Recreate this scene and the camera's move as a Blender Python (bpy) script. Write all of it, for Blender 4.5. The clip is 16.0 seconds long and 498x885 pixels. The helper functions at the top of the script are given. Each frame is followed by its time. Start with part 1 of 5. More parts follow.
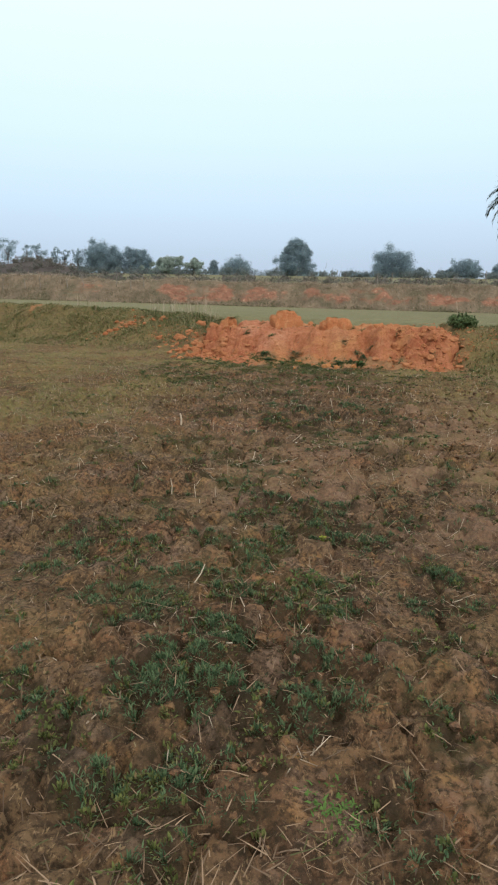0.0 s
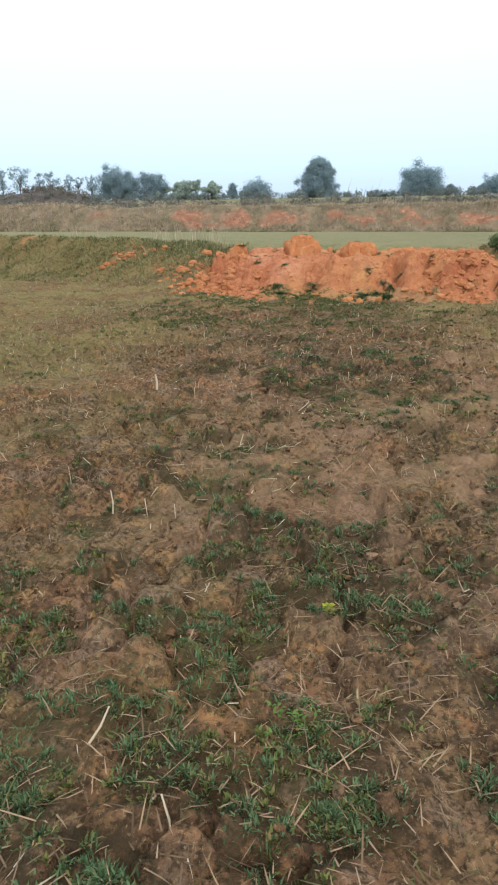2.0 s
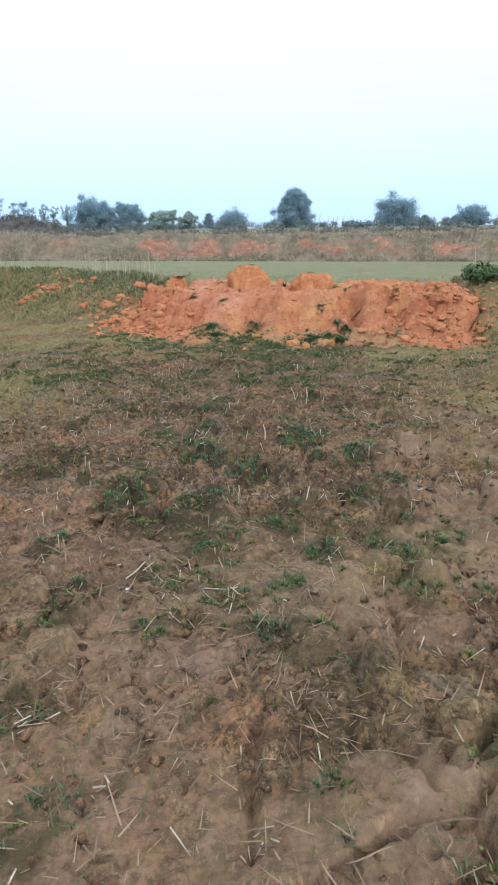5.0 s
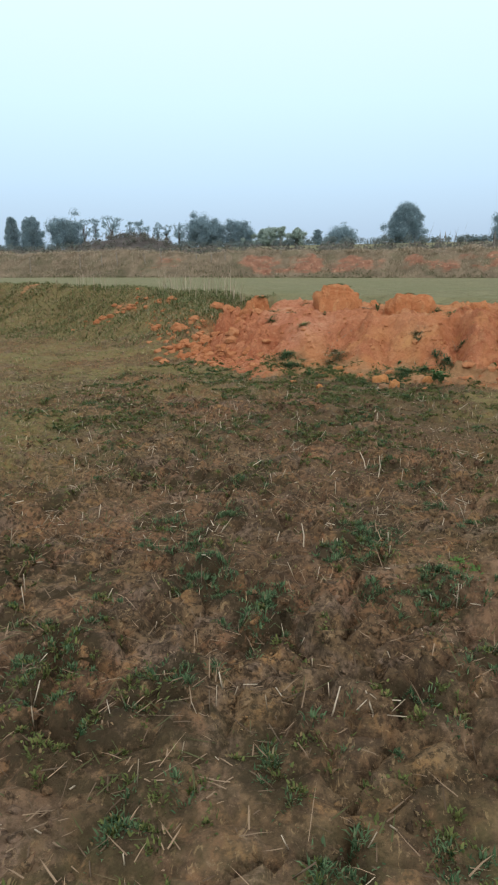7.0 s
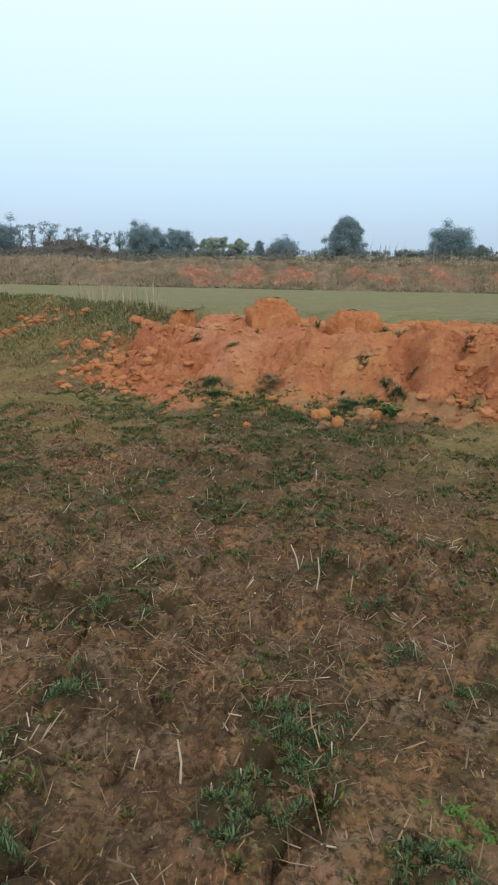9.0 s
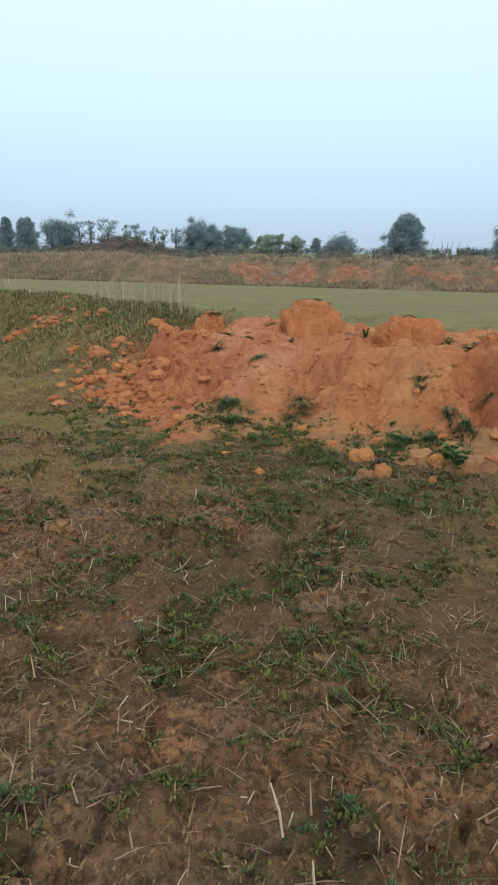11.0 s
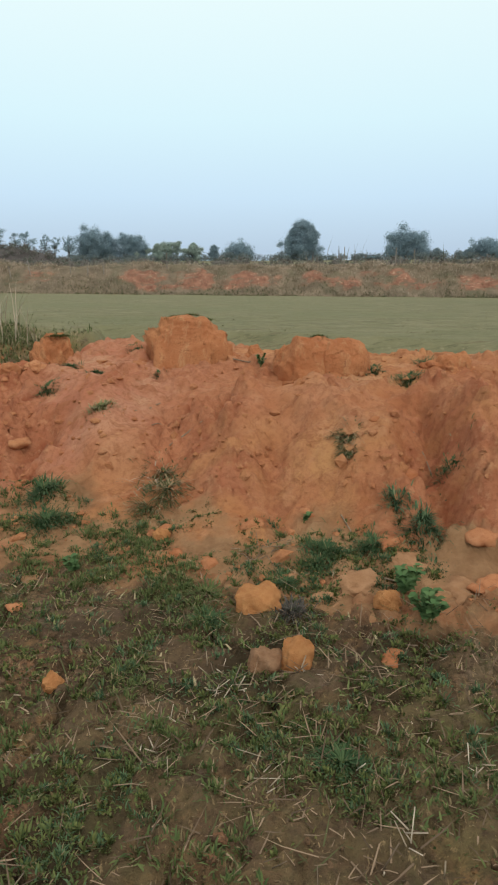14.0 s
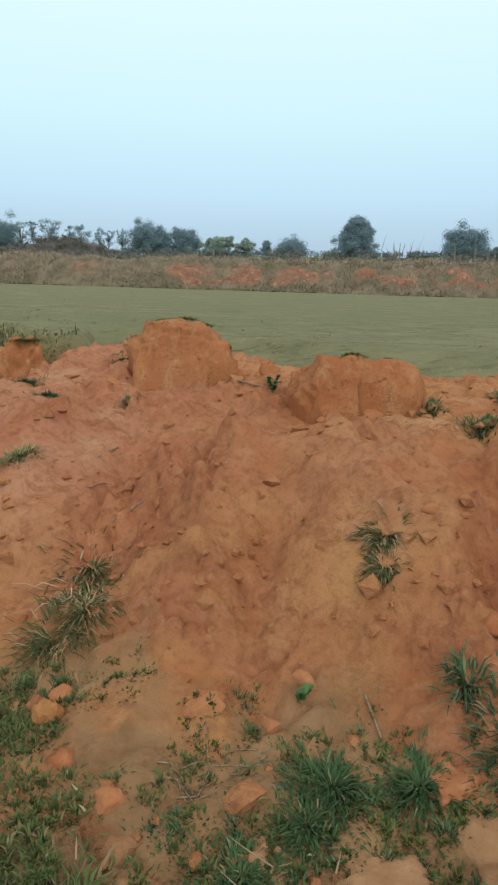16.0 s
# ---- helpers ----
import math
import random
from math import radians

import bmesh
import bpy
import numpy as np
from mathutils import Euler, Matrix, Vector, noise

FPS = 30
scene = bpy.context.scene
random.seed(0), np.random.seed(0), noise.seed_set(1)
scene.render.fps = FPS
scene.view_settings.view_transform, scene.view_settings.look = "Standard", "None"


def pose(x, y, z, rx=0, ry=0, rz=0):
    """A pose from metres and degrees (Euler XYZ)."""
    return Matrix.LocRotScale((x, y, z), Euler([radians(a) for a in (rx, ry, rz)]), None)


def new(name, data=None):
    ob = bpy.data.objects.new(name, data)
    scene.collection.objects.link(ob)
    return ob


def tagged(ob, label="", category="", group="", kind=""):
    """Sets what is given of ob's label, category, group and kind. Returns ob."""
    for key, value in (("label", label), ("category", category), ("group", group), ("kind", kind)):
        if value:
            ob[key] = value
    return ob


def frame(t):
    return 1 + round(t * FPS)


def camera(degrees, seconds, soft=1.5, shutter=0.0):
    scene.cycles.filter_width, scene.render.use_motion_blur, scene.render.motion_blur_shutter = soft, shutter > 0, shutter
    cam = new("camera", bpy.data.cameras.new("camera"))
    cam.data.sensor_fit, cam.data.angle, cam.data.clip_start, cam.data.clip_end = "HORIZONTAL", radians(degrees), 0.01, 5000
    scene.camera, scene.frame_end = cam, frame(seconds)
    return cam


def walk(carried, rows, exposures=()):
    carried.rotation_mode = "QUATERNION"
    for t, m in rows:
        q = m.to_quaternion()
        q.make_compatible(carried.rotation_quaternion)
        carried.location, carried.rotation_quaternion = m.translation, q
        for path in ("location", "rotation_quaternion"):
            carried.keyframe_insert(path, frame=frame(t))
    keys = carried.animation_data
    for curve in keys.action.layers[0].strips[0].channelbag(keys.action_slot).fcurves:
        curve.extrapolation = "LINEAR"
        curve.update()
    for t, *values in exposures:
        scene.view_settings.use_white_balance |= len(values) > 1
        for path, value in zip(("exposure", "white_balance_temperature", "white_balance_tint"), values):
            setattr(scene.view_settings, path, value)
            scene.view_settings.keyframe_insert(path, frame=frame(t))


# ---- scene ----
cam = camera(42.3, 16.0, 2.1)
METRES, EYE, TILT, LEAN, TURN = 13.761, 1.5, 0.0, 0.0, 0.0
ROWS = [
    (0.0, 0.0, 0.0, 0.0, 0.25, -12.77, -1.09),
    (0.5, 0.0017, 0.0279, 0.0011, 2.69, -14.64, 0.8),
    (1.0, 0.0073, 0.0601, -0.002, 0.42, -14.57, -0.56),
    (1.5, 0.0143, 0.0909, -0.0014, -1.21, -14.18, 0.43),
    (2.0, 0.0196, 0.1232, -0.0026, 2.09, -18.93, 0.58),
    (2.5, 0.0223, 0.1549, -0.0014, 0.63, -19.08, -0.49),
    (3.0, 0.0356, 0.1857, -0.0021, 0.41, -20.0, 0.43),
    (3.5, 0.0468, 0.2158, -0.0028, -2.33, -18.81, -0.37),
    (6.0, 0.0955, 0.3665, -0.0064, 1.99, -14.32, 0.79),
    (6.5, 0.1008, 0.3979, -0.0037, 1.83, -12.87, 0.34),
    (7.0, 0.1045, 0.4276, -0.0036, 9.69, -15.14, 0.64),
    (7.5, 0.1028, 0.4597, -0.003, 7.34, -13.36, -0.56),
    (8.0, 0.1051, 0.4893, -0.0028, 8.89, -16.52, -1.49),
    (8.5, 0.1074, 0.5129, -0.0034, 10.6, -14.44, 0.2),
    (9.0, 0.1089, 0.5469, -0.0036, 4.8, -14.29, -0.44),
    (11.5, 0.1199, 0.7008, -0.003, 10.94, -14.44, -0.06),
    (12.0, 0.1182, 0.7314, -0.0033, 11.44, -13.99, 0.92),
    (12.5, 0.1161, 0.7637, -0.0044, 7.34, -13.82, -0.63),
    (13.0, 0.119, 0.7964, -0.004, 4.68, -15.53, -0.95),
    (13.5, 0.1226, 0.8209, -0.0047, 6.12, -13.96, 0.11),
    (14.0, 0.1257, 0.8548, -0.0034, 1.12, -13.85, 0.08),
    (14.5, 0.1317, 0.886, -0.0031, 5.77, -16.27, 0.35),
    (15.0, 0.1358, 0.919, -0.0035, 5.54, -15.09, -1.86),
    (15.5, 0.1413, 0.9507, -0.0039, 4.6, -15.74, -2.24),
    (16.0, 0.1439, 0.9789, -0.0037, 5.67, -14.22, -1.0),
]
# the clip's camera brightens its picture while it looks down
EXPOSURES = [(0.0, 0.0, 6700, 13), (1.0, 0.04, 6700, 13), (1.5, 0.2, 6600, 12), (2.0, 0.48, 6550, 11), (2.5, 0.52, 6200, 10), (3.0, 0.56, 5820, 10), (3.5, 0.60, 5640, 10), (5.8, 0.46, 5780, 10), (6.1, 0.2, 5950, 10),
             (6.5, 0.0, 6200, 10), (7.0, 0.0, 6400, 10), (8.1, 0.0, 6550, 11), (8.5, 0.2, 6700, 11), (8.9, -0.02, 6550, 10), (12.0, -0.05, 6550, 10), (12.6, -0.06, 6560, 10), (13.5, -0.01, 6700, 10), (14.0, -0.08, 6650, 10), (14.5, -0.10, 6620, 8), (15.0, -0.04, 6720, 7), (16.0, -0.08, 6420, 4)]
walk(cam, [(t, pose(0, 0, EYE, TILT, LEAN, TURN) @ pose(METRES * x, METRES * y, METRES * z, 90 + pitch, roll, yaw)) for t, x, y, z, yaw, pitch, roll in ROWS], EXPOSURES)

# ---------------------------------------------------------------- world and sun: a bright, hazy, overcast sky
world = bpy.data.worlds.new("sky")
scene.world = world
world.use_nodes = True
wn = world.node_tree
wn.nodes.clear()
w_out = wn.nodes.new("ShaderNodeOutputWorld")
w_bg = wn.nodes.new("ShaderNodeBackground")
w_sky = wn.nodes.new("ShaderNodeTexSky")
w_sky.sky_type, w_sky.sun_disc = "NISHITA", False
SUN_EL, SUN_AZ = radians(30), radians(160)
w_sky.sun_elevation, w_sky.sun_rotation = SUN_EL, SUN_AZ
w_sky.air_density, w_sky.dust_density = 1.0, 3.0
w_co = wn.nodes.new("ShaderNodeTexCoord")
w_sep = wn.nodes.new("ShaderNodeSeparateXYZ")
w_ramp = wn.nodes.new("ShaderNodeValToRGB")
HAZE = [(0.0, (0.43, 0.55, 0.68)), (0.05, (0.47, 0.61, 0.77)), (0.12, (0.565, 0.755, 0.925)), (0.22, (0.67, 0.89, 0.975)), (0.36, (0.79, 0.96, 0.985)), (0.60, (1.0, 1.0, 1.0)), (1.0, (1.0, 1.0, 1.0))]
while len(w_ramp.color_ramp.elements) < len(HAZE):
    w_ramp.color_ramp.elements.new(0.5)
for e, (at, c) in zip(w_ramp.color_ramp.elements, HAZE):
    e.position, e.color = at, (*c, 1)
w_mix = wn.nodes.new("ShaderNodeMix")
w_mix.data_type, w_mix.blend_type = "RGBA", "ADD"
w_mix.inputs[0].default_value = 0.008
wn.links.new(w_co.outputs["Generated"], w_sep.inputs[0])
wn.links.new(w_sep.outputs["Z"], w_ramp.inputs[0])
wn.links.new(w_ramp.outputs[0], w_mix.inputs[6])
wn.links.new(w_sky.outputs[0], w_mix.inputs[7])
wn.links.new(w_mix.outputs[2], w_bg.inputs[0])
wn.links.new(w_bg.outputs[0], w_out.inputs[0])
w_bg.inputs[1].default_value = 1.05

sun = new("sun", bpy.data.lights.new("sun", "SUN"))
sun.data.energy, sun.data.angle, sun.data.color = 0.95, radians(30), (1.0, 0.95, 0.88)
sun.rotation_euler = (radians(90) - SUN_EL, 0, radians(180) - SUN_AZ)


# ---------------------------------------------------------------- materials
class Nodes:
    """A small builder of node materials."""

    def __init__(self, name, rough=0.9, spec=0.2):
        self.m = bpy.data.materials.new(name)
        self.m.use_nodes = True
        self.t = self.m.node_tree
        self.b = self.t.nodes["Principled BSDF"]
        self.b.inputs["Roughness"].default_value = rough
        self.b.inputs["Specular IOR Level"].default_value = spec
        self.co = self.t.nodes.new("ShaderNodeTexCoord").outputs["Object"]

    def put(self, value, socket):
        if isinstance(value, bpy.types.NodeSocket):
            self.t.links.new(value, socket)
        elif isinstance(value, (tuple, list)):
            socket.default_value = (*value, 1.0)[:len(socket.default_value)]
        else:
            socket.default_value = value

    def noise(self, scale, detail=4.0, rough=0.55, stretch=None, distort=0.0):
        n = self.t.nodes.new("ShaderNodeTexNoise")
        n.inputs["Scale"].default_value, n.inputs["Detail"].default_value = scale, detail
        n.inputs["Roughness"].default_value, n.inputs["Distortion"].default_value = rough, distort
        co = self.co
        if stretch:
            mp = self.t.nodes.new("ShaderNodeMapping")
            mp.inputs["Scale"].default_value = stretch
            self.t.links.new(co, mp.inputs[0])
            co = mp.outputs[0]
        self.t.links.new(co, n.inputs["Vector"])
        return n.outputs["Fac"]

    def span(self, value, lo, hi, to_lo=0.0, to_hi=1.0):
        n = self.t.nodes.new("ShaderNodeMapRange")
        self.put(value, n.inputs[0])
        for k, v in enumerate((lo, hi, to_lo, to_hi)):
            n.inputs[1 + k].default_value = v
        return n.outputs[0]

    def mix(self, fac, a, b, blend="MIX"):
        n = self.t.nodes.new("ShaderNodeMix")
        n.data_type, n.blend_type = "RGBA", blend
        self.put(fac, n.inputs[0]), self.put(a, n.inputs[6]), self.put(b, n.inputs[7])
        return n.outputs[2]

    def math(self, op, a, b=0.0):
        n = self.t.nodes.new("ShaderNodeMath")
        n.operation, n.use_clamp = op, op != "SUBTRACT"
        self.put(a, n.inputs[0]), self.put(b, n.inputs[1])
        return n.outputs[0]

    def attr(self, name):
        n = self.t.nodes.new("ShaderNodeAttribute")
        n.attribute_name = name
        return n.outputs["Fac"]

    def island(self):
        return self.t.nodes.new("ShaderNodeNewGeometry").outputs["Random Per Island"]

    def each(self):
        return self.t.nodes.new("ShaderNodeObjectInfo").outputs["Random"]

    def bump(self, height, strength, distance):
        n = self.t.nodes.new("ShaderNodeBump")
        n.inputs["Strength"].default_value, n.inputs["Distance"].default_value = strength, distance
        self.put(height, n.inputs["Height"])
        self.t.links.new(n.outputs[0], self.b.inputs["Normal"])

    def colour(self, value):
        self.put(value, self.b.inputs["Base Color"])
        return self.m


def soil_material():
    n = Nodes("field_soil", 0.95, 0.1)
    mid, fine = n.noise(2.6, 5, 0.6), n.noise(38, 5, 0.65)
    c = n.mix(n.span(mid, 0.36, 0.64), (0.108, 0.070, 0.038), (0.228, 0.149, 0.081))
    c = n.mix(n.span(n.noise(0.5, 3), 0.44, 0.58, 0.0, 0.5), c, (0.262, 0.126, 0.070))
    c = n.mix(n.span(n.noise(3.3, 5, 0.65, None, 0.4), 0.51, 0.62, 0.0, 0.65), c, (0.225, 0.162, 0.122))
    c = n.mix(n.span(n.noise(2.4, 5, 0.65, None, 0.6), 0.54, 0.64, 0.0, 0.6), c, (0.285, 0.136, 0.068))
    c = n.mix(n.span(n.noise(6.0, 4, 0.6, None, 0.3), 0.57, 0.66, 0.0, 0.6), c, (0.370, 0.205, 0.084))
    # dark blotches and specks, deepened to paint in shaded gaps and crevices
    c = n.mix(n.span(n.noise(7.0, 6, 0.72, None, 0.9), 0.48, 0.60, 0.0, 0.7), c, n.mix(n.math("MULTIPLY", n.attr("cover"), 0.9), (0.038, 0.028, 0.020), c))
    c = n.mix(n.span(fine, 0.46, 0.60, 0.0, 0.88), c, (0.042, 0.030, 0.018))
    c = n.mix(n.span(n.noise(55, 4, 0.7), 0.60, 0.68, 0.0, 0.6), c, (0.360, 0.255, 0.155))
    # darker soil tone painted along the walk for shade between the grass
    c = n.mix(n.math("MULTIPLY", n.attr("walk_shade"), n.span(n.noise(2.2, 5, 0.65), 0.32, 0.6, 0.35, 1.0)), c, n.mix(fine, (0.050, 0.033, 0.021), (0.122, 0.078, 0.048)))
    c = n.mix(n.math("MULTIPLY", n.attr("dry"), n.span(n.noise(1.8, 5, 0.65), 0.34, 0.6, 0.3, 1.0)), c, n.mix(fine, (0.345, 0.222, 0.150), (0.205, 0.120, 0.076)))
    litter = n.span(n.noise(34, 3, 0.7, (1.0, 0.28, 1.0), 1.5), 0.60, 0.68, 0.0, 0.6)
    c = n.mix(litter, c, (0.382, 0.263, 0.140))
    # dark soil under the mats, deepened to paint in shade between blades
    mat_shade = n.span(n.math("MULTIPLY", n.attr("turf"), n.span(n.noise(13.0, 5, 0.7), 0.34, 0.62, 0.2, 1.3)), 0.2, 0.75, 0.0, 0.8)
    c = n.mix(mat_shade, c, n.mix(fine, (0.022, 0.017, 0.011), (0.060, 0.047, 0.025)))
    film = n.math("MULTIPLY", n.attr("cover"), n.span(n.noise(11.0, 6, 0.75), 0.36, 0.58))
    green = n.mix(n.noise(1.7, 4), (0.150, 0.146, 0.052), (0.250, 0.205, 0.088))
    green = n.mix(n.span(n.noise(9.0, 5, 0.75, (0.5, 1.3, 1.0)), 0.52, 0.64, 0.0, 0.75), green, (0.085, 0.080, 0.034))
    green = n.mix(n.span(n.noise(6.0, 5, 0.75, (0.5, 1.2, 1.0), 0.5), 0.56, 0.66, 0.0, 0.6), green, (0.300, 0.200, 0.115))
    c = n.mix(n.math("MULTIPLY", film, 0.9), c, green)
    fresh = n.mix(n.span(n.noise(1.3, 5, 0.65), 0.35, 0.65), (0.184, 0.178, 0.094), (0.240, 0.224, 0.128))
    fresh = n.mix(n.span(n.noise(5.0, 4, 0.7, (0.4, 1.6, 1.0)), 0.56, 0.70, 0.0, 0.7), fresh, (0.122, 0.093, 0.054))
    fresh = n.mix(n.span(n.noise(2.6, 5, 0.7, (0.5, 1.3, 1.0)), 0.50, 0.62, 0.0, 0.6), fresh, (0.128, 0.134, 0.074))
    fresh = n.mix(n.span(n.noise(8.0, 5, 0.75, (0.45, 1.4, 1.0)), 0.55, 0.66, 0.0, 0.75), fresh, (0.085, 0.078, 0.045))
    fresh = n.mix(n.span(n.noise(15.0, 4, 0.75), 0.58, 0.68, 0.0, 0.6), fresh, (0.330, 0.285, 0.180))
    fresh = n.mix(n.span(n.noise(0.22, 3, 0.6), 0.45, 0.62, 0.0, 0.5), fresh, (0.170, 0.178, 0.092))
    c = n.mix(n.attr("upper"), c, fresh)
    red = n.mix(n.span(n.noise(5.0, 5, 0.65), 0.38, 0.62), (0.270, 0.118, 0.056), (0.390, 0.214, 0.108))
    c = n.mix(n.span(n.math("MULTIPLY", n.attr("spill"), n.span(n.noise(3.0, 5, 0.65), 0.3, 0.6, 0.4, 1.2)), 0.35, 0.7), c, red)
    n.bump(n.mix(0.5, fine, n.noise(110, 4, 0.65)), 1.0, 0.016)
    return n.colour(c)


def red_material(name="red_earth"):
    n = Nodes(name, 0.95, 0.1)
    fine = n.noise(26, 6, 0.68)
    raw = n.mix(n.span(n.noise(3.2, 5, 0.65, None, 0.7), 0.38, 0.62), (0.332, 0.112, 0.055), (0.474, 0.200, 0.102))
    raw = n.mix(n.span(fine, 0.48, 0.64, 0.0, 0.6), raw, (0.235, 0.082, 0.042))
    raw = n.mix(n.span(n.noise(14.0, 5, 0.7), 0.56, 0.68, 0.0, 0.6), raw, (0.545, 0.285, 0.150))
    crust = n.mix(n.span(n.noise(1.3, 4, 0.6, None, 0.5), 0.40, 0.62), (0.420, 0.172, 0.072), (0.510, 0.258, 0.110))
    if name == "red_earth":
        rosy = n.mix(n.span(n.noise(2.0, 4, 0.6, None, 0.4), 0.40, 0.62), (0.430, 0.158, 0.096), (0.510, 0.252, 0.166))
        crust = n.mix(n.attr("pink"), crust, rosy)
    crust = n.mix(n.span(n.noise(1.9, 5, 0.6, None, 0.8), 0.52, 0.68, 0.0, 0.6), crust, (0.520, 0.310, 0.180))
    crust = n.mix(n.span(n.noise(5.5, 6, 0.72, None, 1.2), 0.52, 0.62, 0.0, 0.7), crust, (0.280, 0.110, 0.050))
    crust = n.mix(n.span(fine, 0.48, 0.66, 0.0, 0.5), crust, (0.285, 0.108, 0.052))
    crust = n.mix(n.span(n.noise(9.0, 5, 0.7), 0.56, 0.68, 0.0, 0.5), crust, (0.520, 0.262, 0.132))
    if name == "red_earth":
        # redder broken earth; its darker tone also paints in shade along the furrows
        rag = n.span(n.math("MULTIPLY", n.attr("rag"), n.span(n.noise(4.0, 5, 0.7), 0.30, 0.62, 0.35, 1.4)), 0.15, 1.0)
        c = n.mix(rag, crust, raw)
        loam = n.mix(n.span(n.noise(4.0, 5, 0.65), 0.36, 0.62), (0.235, 0.126, 0.062), (0.385, 0.224, 0.115))
        c = n.mix(n.span(n.math("MULTIPLY", n.attr("foot"), n.span(n.noise(2.2, 4, 0.6), 0.3, 0.62, 0.3, 1.3)), 0.35, 0.7), c, loam)
    else:
        c = n.mix(0.6, raw, crust)
    n.bump(n.mix(0.6, n.noise(14, 8, 0.72), n.noise(60, 5, 0.7)), 0.9, 0.028)
    return n.colour(c)


def clod_material():
    n = Nodes("clod_earth", 0.95, 0.1)
    c = n.mix(n.each(), (0.365, 0.138, 0.060), (0.455, 0.208, 0.098))
    c = n.mix(n.span(n.noise(2.5, 5, 0.65), 0.48, 0.66, 0.0, 0.6), c, (0.475, 0.235, 0.120))
    c = n.mix(n.span(n.noise(7, 5, 0.65), 0.50, 0.64, 0.0, 0.6), c, (0.320, 0.118, 0.056))
    n.bump(n.mix(0.5, n.noise(5, 8, 0.75), n.noise(16, 6, 0.7)), 0.8, 0.006)
    return n.colour(c)


def block_material():
    """Cut clay: ochre faces with dark pit-like specks and drip-worn streaks down the sides."""
    n = Nodes("block_clay", 0.95, 0.1)
    c = n.mix(n.span(n.noise(3.0, 5, 0.6), 0.36, 0.64), (0.450, 0.168, 0.072), (0.535, 0.240, 0.108))
    c = n.mix(n.span(n.noise(7.0, 5, 0.7, (1.6, 1.6, 0.5)), 0.54, 0.66, 0.0, 0.6), c, (0.570, 0.320, 0.160))
    c = n.mix(n.span(n.noise(13.0, 5, 0.75), 0.58, 0.68, 0.0, 0.8), c, (0.240, 0.086, 0.040))
    c = n.mix(n.span(n.noise(34, 5, 0.65), 0.52, 0.66, 0.0, 0.5), c, (0.320, 0.120, 0.052))
    n.bump(n.mix(0.5, n.noise(12, 8, 0.75), n.noise(50, 6, 0.7)), 1.0, 0.04)
    return n.colour(c)


def blade_material(name, a, b, c=None, share=0.0):
    """Leaf blades, each of its own tint between a and b; a share of them dried to c."""
    n = Nodes(name, 0.75, 0.12)
    r = n.island()
    col = n.mix(r, a, b)
    if c:
        n2 = n.t.nodes.new("ShaderNodeMath")
        n2.operation = "FRACT"
        n3 = n.t.nodes.new("ShaderNodeMath")
        n3.operation = "MULTIPLY"
        n.t.links.new(r, n3.inputs[0])
        n3.inputs[1].default_value = 37.7
        n.t.links.new(n3.outputs[0], n2.inputs[0])
        col = n.mix(n.span(n2.outputs[0], share - 0.02, share, 1.0, 0.0), col, c)
    return n.colour(col)


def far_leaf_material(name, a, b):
    """Distant leaves: thin, so that half of the light passes through them; haze is put into a and b."""
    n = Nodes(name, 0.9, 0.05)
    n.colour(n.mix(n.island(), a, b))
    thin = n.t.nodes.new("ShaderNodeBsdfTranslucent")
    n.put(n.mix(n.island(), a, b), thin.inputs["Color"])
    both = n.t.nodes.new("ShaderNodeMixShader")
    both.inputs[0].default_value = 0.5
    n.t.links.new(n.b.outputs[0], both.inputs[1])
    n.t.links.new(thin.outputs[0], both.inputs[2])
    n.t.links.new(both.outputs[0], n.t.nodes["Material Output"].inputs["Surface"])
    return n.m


def plain_material(name, a, b, scale, rough=0.85, bump=0.4, spec=0.2):
    n = Nodes(name, rough, spec)
    f = n.noise(scale, 5, 0.62)
    n.bump(n.mix(0.5, f, n.noise(scale * 4, 6, 0.7)), bump, 0.03)
    return n.colour(n.mix(n.span(f, 0.32, 0.68), a, b))


def bank_material():
    n = Nodes("bank_earth", 0.95, 0.1)
    mid = n.noise(1.1, 5, 0.65)
    dry = n.mix(n.span(mid, 0.35, 0.65), (0.140, 0.112, 0.076), (0.265, 0.205, 0.142))
    dry = n.mix(n.span(n.noise(0.5, 3), 0.5, 0.65, 0, 0.6), dry, (0.130, 0.125, 0.075))
    # red toned down so that its colour holds some distance haze
    red = n.mix(n.span(n.noise(1.9, 5, 0.7), 0.36, 0.64), (0.190, 0.088, 0.058), (0.350, 0.178, 0.116))
    red = n.mix(n.span(n.noise(4.0, 4, 0.7), 0.56, 0.66, 0, 0.8), red, (0.50, 0.33, 0.22))
    mask = n.span(n.math("MULTIPLY", n.attr("red"), n.span(n.noise(1.3, 6, 0.8, (0.6, 1.0, 1.8)), 0.36, 0.60, 0.0, 1.3)), 0.22, 0.6)
    n.bump(n.noise(5, 6, 0.7), 0.8, 0.12)
    return n.colour(n.mix(mask, dry, red))


M_SOIL, M_RED, M_CLOD, M_BANK, M_BLOCK = soil_material(), red_material(), clod_material(), bank_material(), block_material()
M_GRASS = blade_material("field_grass", (0.028, 0.062, 0.028), (0.122, 0.183, 0.089), (0.22, 0.18, 0.10), 0.06)
M_MAT = blade_material("mat_grass", (0.044, 0.062, 0.019), (0.150, 0.168, 0.054), (0.19, 0.14, 0.068), 0.10)
M_TUFT = blade_material("tuft_grass", (0.032, 0.072, 0.030), (0.085, 0.132, 0.054), (0.24, 0.19, 0.10), 0.05)
M_LIME = blade_material("clover_leaf", (0.070, 0.145, 0.035), (0.110, 0.190, 0.050))
